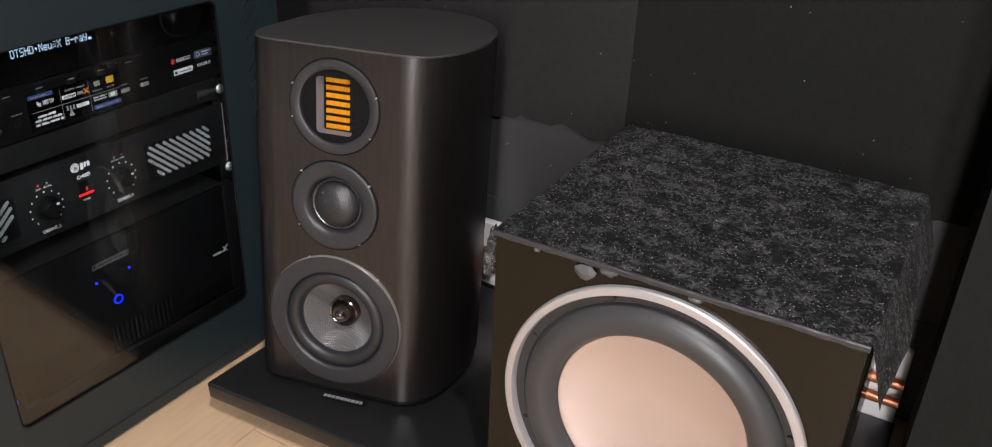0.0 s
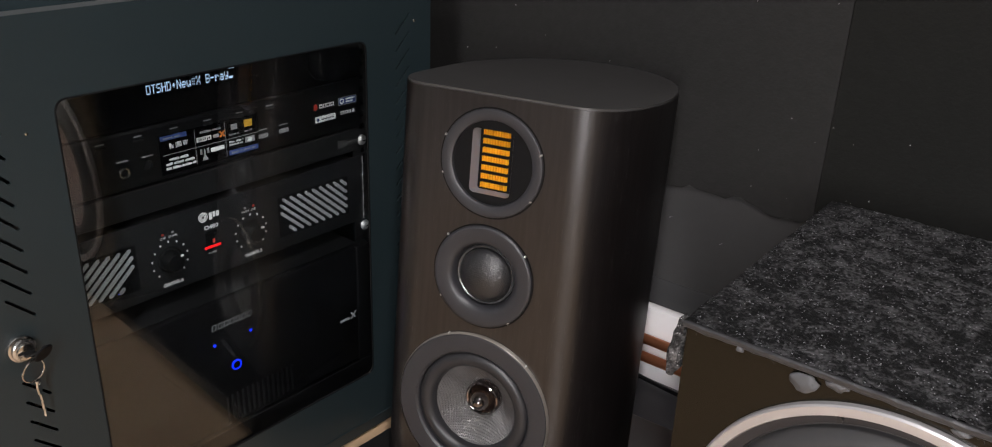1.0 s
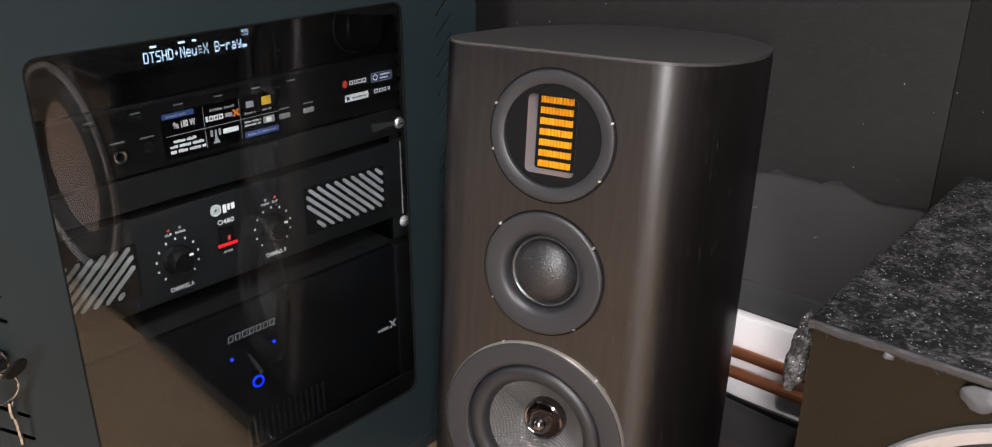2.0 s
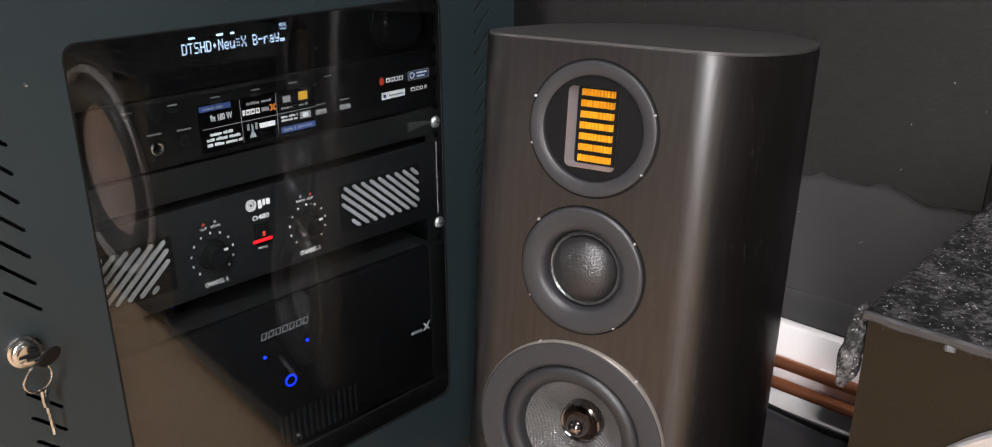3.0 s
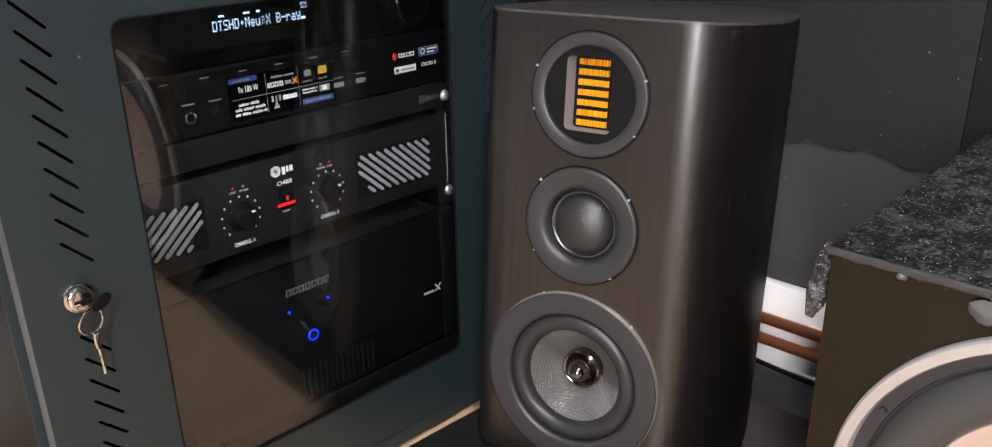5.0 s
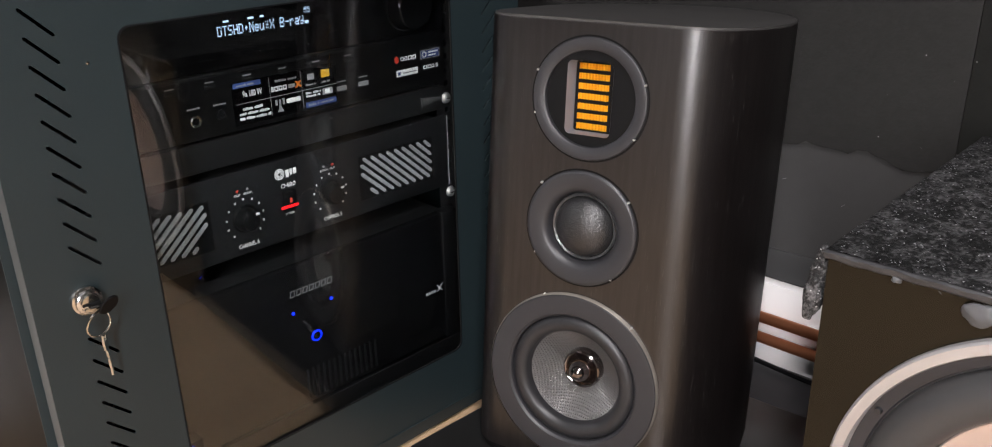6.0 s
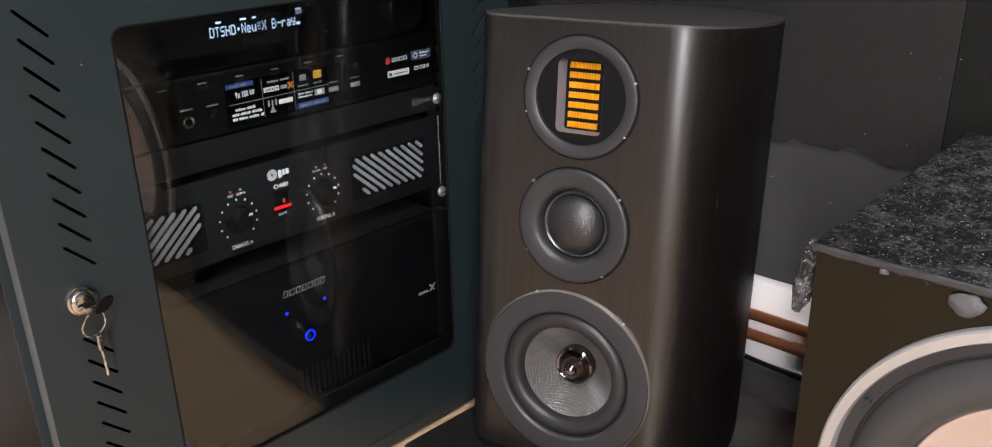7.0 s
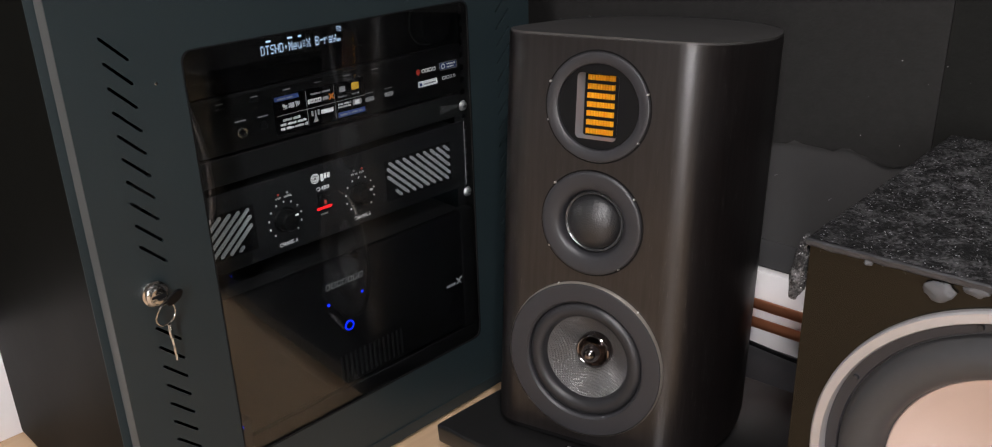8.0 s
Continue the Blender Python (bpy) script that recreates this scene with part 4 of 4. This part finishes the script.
def build_receiver():
    ob = thing("av_receiver", RACK @ pose(0, 0.0760, 0), "black home cinema receiver with a lit blue-white display", "av receiver")
    x0, x1, low, top = -0.391, 0.043 + 0.002, 0.3665, 0.533
    part("case", block(x0 + 0.004, x1 - 0.004, 0.0122, 0.28, low + 0.004, top - 0.002, 0.002), RACK_STEEL, ob)
    part("upper_fascia", block(x0, x1 + 0.012, 0.0, 0.012, 0.4285, top, 0.003), GLOSS_BLACK, ob, "glossy upper front")
    part("lower_fascia", block(x0, x1 + 0.012, 0.0015, 0.012, low, 0.4275, 0.0015), BLACK_METAL, ob, "satin lower front")
    part("flap_edge", block(-0.36, -0.030, -0.0012, 0.0013, 0.4245, 0.4283, 0.0006), AMP_GREY, ob, "thin grey flap edge")
    knob = part("volume_knob", lathe([(0.0, -0.020), (0.0225, -0.020), (0.0240, -0.0185), (0.0250, -0.002), (0.0262, -0.0002)], 64, (0.001, 0, 0.462)), GLOSS_BLACK, ob, "large glossy volume knob")
    part("knob_ring", lathe([(0.0275, 0.0), (0.0275, -0.0025), (0.0264, -0.0030), (0.0262, -0.0005)], 64, (0.001, 0, 0.462)), BLACK_METAL, knob)
    part("display_window", block(-0.285, -0.075, -0.0006, -0.0001, 0.4480, 0.4960, 0.0002, 1), GLOSS_BLACK, ob, "dark display window")
    dot_text(ob, "DTSHD+Neu:X B-ray_", -0.2255, 0.4600, 0.00094, 0.00136)
    dot_text(ob, "55", -0.1292, 0.4705, 0.00062, 0.00078)
    for a, b in ((-0.2185, -0.2128), (-0.1925, -0.1862), (-0.1790, -0.1752)):
        part("display_mark", block(a, b, -0.0010, -0.0007, 0.4723, 0.4741), DISPLAY, ob)
    # row of small buttons under the flap line
    for k in range(6):
        x = -0.285 + 0.040 * k
        part("button", block(x, x + 0.011, -0.0005, 0.0015, 0.4140, 0.4170, 0.0008), AMP_GREY, ob)
        bar(ob, x + 0.001, x + 0.010, 0.4190, 0.4202, GREY_PRINT, 0.0015)
    jack = part("headphone_jack", lathe([(0.0060, 0.0012), (0.0060, -0.0016), (0.0050, -0.0022), (0.0034, -0.0016), (0.0032, 0.004)], 32, (-0.259, 0, 0.386)), STEEL, ob, "chrome headphone socket")
    part("jack_hole", lathe([(0.0033, 0.0008), (0.0, 0.0008)], 24, (-0.259, 0, 0.386)), DARK, jack)
    part("microphone_jack", lathe([(0.0050, 0.0012), (0.0050, -0.0006), (0.0030, -0.0006), (0.0028, 0.0010), (0.0, 0.0010)], 28, (-0.232, 0, 0.387)), AMP_GREY, ob, "small dark socket")
    bar(ob, -0.2655, -0.2525, 0.3970, 0.3984, GREY_PRINT, 0.0015)
    bar(ob, -0.2385, -0.2255, 0.3962, 0.3976, GREY_PRINT, 0.0015)
    for x in (-0.0905, -0.0615):
        part("front_socket", block(x - 0.0065, x + 0.0065, 0.0006, 0.0016, 0.3838, 0.3888, 0.0008), SLAT, ob, "grey front socket")
        bar(ob, x - 0.006, x + 0.006, 0.3930, 0.3942, GREY_PRINT, 0.0015)
    # printed sticker of features
    st = part("sticker", block(-0.2180, -0.0960, 0.0009, 0.0014, 0.3715, 0.4145), GLOSS_BLACK, ob, "printed black feature sticker")
    y = 0.0009
    bar(st, -0.2165, -0.1860, 0.4085, 0.4135, BLUE_PRINT, y)
    fine_print(st, -0.2130, -0.1930, 0.4099, 0.4119, SLAT, y - 0.0004, 11, 0.0018)
    letters(st, "9x 180 W", -0.2070, 0.3985, 0.0062, 0.0215, PRINT, y)
    bar(st, -0.2150, -0.0970, 0.3925, 0.3931, GREY_PRINT, y)
    for k, (a, b) in enumerate(((-0.2085, -0.1850), (-0.2125, -0.1795), (-0.2125, -0.1770))):
        z = 0.3872 - 0.0047 * k
        fine_print(st, a, b, z - 0.0015, z + 0.0013, PRINT, y, k, 0.0019)
    for x in (-0.1768, -0.1395):
        bar(st, x - 0.0002, x + 0.0002, 0.3740, 0.4130, GREY_PRINT, y)
    fine_print(st, -0.1700, -0.1450, 0.4068, 0.4092, SLAT, y, 12, 0.0022)
    for a, b in ((-0.1750, -0.1726), (-0.1715, -0.1675), (-0.1665, -0.1625), (-0.1612, -0.1574)):
        letter_box(st, a, b, 0.3980, 0.4028, PRINT, y)
    bar(st, -0.1552, -0.1475, 0.3985, 0.4022, SLAT, y)
    part("cross_mark", plate([(-0.1475, 0.3975), (-0.1450, 0.3975), (-0.1435, 0.3997), (-0.1420, 0.3975), (-0.1392, 0.3975), (-0.1420, 0.4008), (-0.1395, 0.4040), (-0.1422, 0.4040), (-0.1435, 0.4018), (-0.1448, 0.4040), (-0.1474, 0.4040), (-0.1449, 0.4008)], [], y - 0.0004, y - 0.0001), ORANGE_PRINT, st, smooth=False)
    part("mast_mark", plate([(-0.1702, 0.3765), (-0.1630, 0.3765), (-0.1655, 0.3815), (-0.1658, 0.3890), (-0.1674, 0.3890), (-0.1677, 0.3815)], [], y - 0.0004, y - 0.0001), SLAT, st, smooth=False)
    for s in (-1, 1):
        bar(st, -0.1666 + s * 0.0042 - 0.0012, -0.1666 + s * 0.0042 + 0.0012, 0.3835, 0.3895, SLAT, y)
    bar(st, -0.1590, -0.1425, 0.3835, 0.3880, PRINT, y)
    bar(st, -0.1320, -0.1240, 0.4025, 0.4085, SLAT, y)
    fine_print(st, -0.1345, -0.1220, 0.3965, 0.3985, SLAT, y, 13, 0.0018)
    bar(st, -0.1150, -0.1048, 0.4020, 0.4100, GOLD_PRINT, y)
    fine_print(st, -0.1150, -0.1040, 0.3965, 0.3985, SLAT, y, 14, 0.0018)
    for z in (0.3890, 0.3858):
        fine_print(st, -0.1355, -0.1175, z - 0.0010, z + 0.0010, PRINT, y, int(z * 9999), 0.0018)
    bar(st, -0.1150, -0.1025, 0.3838, 0.3905, SLAT, y)
    bar(st, -0.1120, -0.1060, 0.3850, 0.3893, PRINT, y - 0.0004)
    bar(st, -0.1365, -0.0985, 0.3738, 0.3795, BLUE_PRINT, y)
    fine_print(st, -0.1335, -0.1210, 0.3754, 0.3778, SLAT, y - 0.0004, 15, 0.0024)
    fine_print(st, -0.1180, -0.1020, 0.3758, 0.3776, SLAT, y - 0.0004, 16, 0.0018)
    # marks at the other end of the front
    y = 0.0015
    part("flower_mark", plate([(-0.0140 + (0.0042 if k % 2 else 0.0026) * math.cos(math.pi * k / 4), 0.4035 + (0.0045 if k % 2 == 0 else 0.0024) * math.sin(math.pi * k / 4)) for k in range(8)], [], y - 0.0004, y - 0.0001), RED_PRINT, ob, smooth=False)
    for a, b in ((-0.0080, -0.0035), (-0.0023, 0.0015), (0.0027, 0.0080), (0.0092, 0.0140)):
        letter_box(ob, a, b, 0.4012, 0.4058, PRINT, y)
    bar(ob, -0.0150, 0.0160, 0.3842, 0.3915, PRINT, y)
    bar(ob, -0.0060, 0.0135, 0.3868, 0.3882, GREY_PRINT, y - 0.0004)
    bar(ob, -0.0130, -0.0095, 0.3858, 0.3895, BLUE_PRINT, y - 0.0004)
    part("badge_frame", plate(rounded(0.0210, 0.0500, 0.3985, 0.4085, 0.0016, 3), [rounded(0.0217, 0.0493, 0.3992, 0.4078, 0.0012, 3)], y - 0.0004, y - 0.0001), SLAT, ob, smooth=False)
    bar(ob, 0.0220, 0.0490, 0.3996, 0.4074, BLUE_PRINT, y + 0.0002)
    part("badge_dot", lathe([(0.0034, -0.0003), (0.0022, -0.0003)], 24, (0.0268, y, 0.4035)), PRINT, ob)
    bar(ob, 0.0330, 0.0470, 0.4045, 0.4062, PRINT, y - 0.0002)
    bar(ob, 0.0330, 0.0440, 0.4010, 0.4025, PRINT, y - 0.0002)
    for a, b in ((0.0245, 0.0300), (0.0312, 0.0365), (0.0374, 0.0410), (0.0435, 0.0465)):
        letter_box(ob, a, b, 0.3868, 0.3908, PRINT, y)
    # tray it stands on
    sh = thing("rack_shelf", RACK @ pose(0, 0.0790, 0), "black steel rack shelf under the receiver", "rack shelf")
    part("tray", block(-0.398, 0.052, 0.0, 0.27, 0.3615, 0.3635, 0.0006, 1), RACK_STEEL, sh)
    # Shelf ear in a lighter grey than the tray: its lit face in colour.
    part("ear", plate([(0.0180, 0.3540), (0.0180, 0.3440), (0.0500, 0.3475), (0.0500, 0.3500)], [], -0.0030, -0.0016), GREY_RUBBER, sh, "steel ear of the shelf, greyed as its lit face", smooth=False)
    part("front_lip", block(-0.398, 0.052, -0.0015, 0.0, 0.3350, 0.3635, 0.0006, 1), RACK_STEEL, sh)


def vent(parent, x0, x1, z0, z1, cut_low, cut_high, mirrored):
    """A louvred opening with slanted slats, two corners cut off."""
    cx, cz = (x0 + x1) / 2, (z0 + z1) / 2
    group = part("vent", block(x0 - 0.002, x1 + 0.002, -0.0002, 0.0004, z0 - 0.002, z1 + 0.002), DARK, parent, "louvred vent")
    step, half = 0.0083, 0.0019
    for k in range(-14, 15):
        # slats run at 45 degrees; clip each to the opening
        c = k * step * 1.35
        pts = []
        n = 60
        s = 1 if mirrored else -1
        inside = [t for t in ((-0.07 + 0.14 * i / n) for i in range(n + 1))
                  if x0 + half < cx + c + t * 0.80 < x1 - half and z0 + half < cz + s * t * 0.60 * 1.2 < z1 - half
                  and (lambda px, pz: (px - x0) + (pz - z0) > cut_low and (x1 - px) + (z1 - pz) > cut_high if not mirrored else (x1 - px) + (pz - z0) > cut_low and (px - x0) + (z1 - pz) > cut_high)(cx + c + t * 0.80, cz + s * t * 0.72)]
        if len(inside) < 3:
            continue
        a, b = inside[0], inside[-1]
        p, q = (cx + c + a * 0.80, cz + s * a * 0.72), (cx + c + b * 0.80, cz + s * b * 0.72)
        loop = slot_loop(p[0], q[0], p[1], q[1], half)
        part("slat", plate(loop, [], -0.0016, -0.0003), SLAT, group, smooth=False)


def build_power_amp():
    ob = thing("power_amplifier", RACK @ pose(0, 0.0780, 0), "charcoal two-unit power amplifier with two gain dials", "amplifier")
    part("front_panel", block(-0.4060, 0.0580, 0.0, 0.004, 0.2375, 0.3265, 0.001), AMP_GREY, ob)
    part("case", block(-0.392, 0.044, 0.0042, 0.27, 0.2390, 0.3250, 0.001), RACK_STEEL, ob)
    # Thin pale strip painted in for the highlight on the right edge.
    part("edge_gleam", block(0.0572, 0.0580, -0.0010, -0.0001, 0.2385, 0.3255), SLAT, ob, "pale strip for light caught on the panel edge", smooth=False)
    vent(ob, -0.0745, 0.0305, 0.2555, 0.3035, 0.022, 0.010, False)
    vent(ob, -0.3640, -0.2600, 0.2555, 0.3035, 0.022, 0.010, True)
    for name, x in (("A", -0.2205), ("B", -0.1160)):
        dial = part("gain_dial", lathe([(0.0, -0.0130), (0.0095, -0.0130), (0.0108, -0.0115), (0.0125, -0.0015), (0.0150, 0.0)], 40, (x, 0, 0.2755)), DARK, ob, "black gain dial")
        part("pointer", block(x + 0.0050, x + 0.0090, -0.0136, -0.0128, 0.2815, 0.2835), PRINT, dial)
        for k in range(11):
            a = radians(225 - 27 * k)
            px, pz = x + 0.0212 * math.cos(a), 0.2755 + 0.0212 * math.sin(a)
            bar(ob, px - 0.0008, px + 0.0008, pz - 0.0010, pz + 0.0010, PRINT, 0.0, "dial_mark")
        letters(ob, "CHANNEL " + name, x - 0.0115, 0.2450, 0.0046, 0.0240, PRINT)
        s = 1 if name == "A" else -1
        letters(ob, "CLIP", x - s * 0.0055 - 0.0040, 0.3010, 0.0024, 0.0070, PRINT)
        letters(ob, "SIGNAL", x + s * 0.0060 - 0.0050, 0.3010, 0.0024, 0.0105, PRINT)
        part("clip_light", lathe([(0.0, -0.0012), (0.0012, -0.0008), (0.0015, 0.0)], 12, (x - s * 0.0055, 0, 0.3062)), RED_PRINT, ob, "small red clip light")
        part("signal_light", lathe([(0.0, -0.0012), (0.0012, -0.0008), (0.0015, 0.0)], 12, (x + s * 0.0060, 0, 0.3062)), SLAT, ob)
    # round brand mark and blocks in place of the maker's name
    for k, r in enumerate((0.0058, 0.0042, 0.0026)):
        part("mark_ring", lathe([(r, -0.0004), (r - 0.0010, -0.0004)], 32, (-0.1765, 0, 0.3115)), PRINT, ob)
    for a, b, lo in ((-0.1690, -0.1652, 0.3065), (-0.1640, -0.1612, 0.3085), (-0.1600, -0.1562, 0.3085)):
        bar(ob, a, b, lo, 0.3145, PRINT)
    letters(ob, "O480", -0.1765, 0.2955, 0.0050, 0.0180, PRINT)
    switch = part("power_switch", block(-0.1765, -0.1610, -0.0030, 0.0, 0.2700, 0.2930, 0.001), DARK, ob, "black rocker switch")
    part("switch_glow", block(-0.1800, -0.1590, -0.0036, -0.0026, 0.2738, 0.2768, 0.0006), RED_LED, switch, "red glowing switch edge")
    part("switch_lamp", block(-0.1690, -0.1660, -0.0034, -0.0028, 0.2790, 0.2840, 0.0004), RED_PRINT, switch)
    letters(ob, "POWER", -0.1735, 0.2655, 0.0024, 0.0100, PRINT)


def build_home_amp():
    ob = thing("home_amplifier", RACK @ pose(0, 0.0527, 0), "black home cinema amplifier with blue indicator lights", "amplifier")
    x0, x1, low, top = -0.392, 0.040, 0.0500, 0.2170
    part("case", block(x0 + 0.006, x1 - 0.006, 0.0122, 0.30, low + 0.006, top - 0.002, 0.0015), RACK_STEEL, ob)
    part("front_panel", block(x0, x1, 0.0, 0.012, low, top, 0.0025), GLOSS_BLACK, ob, "glossy black front")
    part("end_cap", block(x1 - 0.020, x1 + 0.003, -0.0025, 0.014, low - 0.001, top + 0.001, 0.002), BLACK_METAL, ob)
    # slanted blocks in place of the maker's name
    x = -0.1960
    for k in range(7):
        part("name_block", plate([(x, 0.1845), (x + 0.0056, 0.1845), (x + 0.0070, 0.1915), (x + 0.0014, 0.1915)], [[(x + 0.0009, 0.1852), (x + 0.0051, 0.1852), (x + 0.0062, 0.1908), (x + 0.0020, 0.1908)]], -0.0006, -0.0001), NAME_GREY, ob, smooth=False)
        x += 0.0079
    for x in (-0.194, -0.145):
        part("indicator_light", lathe([(0.0, -0.0014), (0.0014, -0.0010), (0.0018, 0.0)], 16, (x, 0, 0.1655)), BLUE_LED, ob, "small blue indicator")
    part("standby_ring", lathe([(0.0066, 0.0), (0.0064, -0.0010), (0.0050, -0.0010), (0.0048, 0.0)], 40, (-0.168, 0, 0.1290)), BLUE_LED, ob, "blue glowing standby ring")
    part("standby_button", lathe([(0.0046, 0.0), (0.0044, -0.0012), (0.0, -0.0014)], 32, (-0.168, 0, 0.1290)), GLOSS_BLACK, ob)
    for k in range(14):
        part("rib", block(-0.186 + 0.0072 * k, -0.1835 + 0.0072 * k, -0.0012, 0.0005, 0.0560, 0.0920, 0.0004, 1), BLACK_METAL, ob)
    for a, b in ((-0.0095, -0.0065), (-0.0055, -0.0025), (-0.0015, 0.0015), (0.0025, 0.0055)):
        bar(ob, a, b, 0.1170, 0.1205, SLAT)
    part("cross_mark", plate([(0.0075, 0.1165), (0.0100, 0.1165), (0.0125, 0.1195), (0.0150, 0.1165), (0.0175, 0.1165), (0.0138, 0.1210), (0.0185, 0.1260), (0.0160, 0.1260), (0.0127, 0.1225), (0.0095, 0.1260), (0.0072, 0.1260), (0.0112, 0.1210)], [], -0.0006, -0.0001), SLAT, ob, smooth=False)
    pdu = thing("blank_panel", RACK @ pose(0, 0.050, 0), "black blank panel low in the rack with a blue light", "rack panel")
    part("panel", block(-0.398, 0.052, 0.0, 0.003, 0.0000, 0.0480, 0.0006, 1), BLACK_METAL, pdu)
    part("flange", block(-0.350, -0.322, -0.0175, -0.0010, 0.0005, 0.0850, 0.001, 1), BLACK_METAL, pdu)
    part("power_light", lathe([(0.0, -0.0014), (0.0016, -0.0008), (0.0020, 0.0)], 12, (-0.334, -0.0175, 0.0790)), BLUE_LED, pdu, "blue power light")


def build_mat():
    bm = block(-0.42, 0.625, -0.129, -0.019, 0.0, 0.004, 0.001)
    solid("floor_mat", bm, RUBBER, WALL @ pose(0, 0, FLOOR), "thin black rubber mat strip along the wall", "mat")


def build_cable():
    pts = [(-0.30 + 0.90 * k / 40, -0.030 - 0.006 * math.sin(k * 0.5), FLOOR + 0.0085 + 0.0005 * math.sin(k)) for k in range(38)]
    ob = thing("cable", WALL, "glossy black cable lying along the skirting", "cable")
    part("sheath", tube(pts, 0.0035, 10), GLOSS_BLACK, ob)


build_room()
pipe(0.043, 0.030)
pipe(0.013, 0.030)
build_rack()
build_receiver()
build_power_amp()
build_home_amp()
for sx, sz in ((0.0575, 0.347), (0.0590, 0.2285), (0.0575, 0.192)):
    rack_screw(sx, sz, 0.0778)
build_platform()
build_speaker()
build_subwoofer()
build_velvet()
for args in ((0.098, 0.3475, 0.011, 0.0075, 0.3), (0.121, 0.3555, 0.008, 0.005, 1.9), (0.046, 0.3555, 0.0035, 0.0025, 3.1), (0.205, 0.3550, 0.006, 0.003, 5.0)):
    putty(*args)
build_mat()
build_cable()
for lx, ly, lz, lw in LAMPS:
    added_ceiling_lamp(lx, ly, lz, lw)
added_column_lamp(*COLUMN)
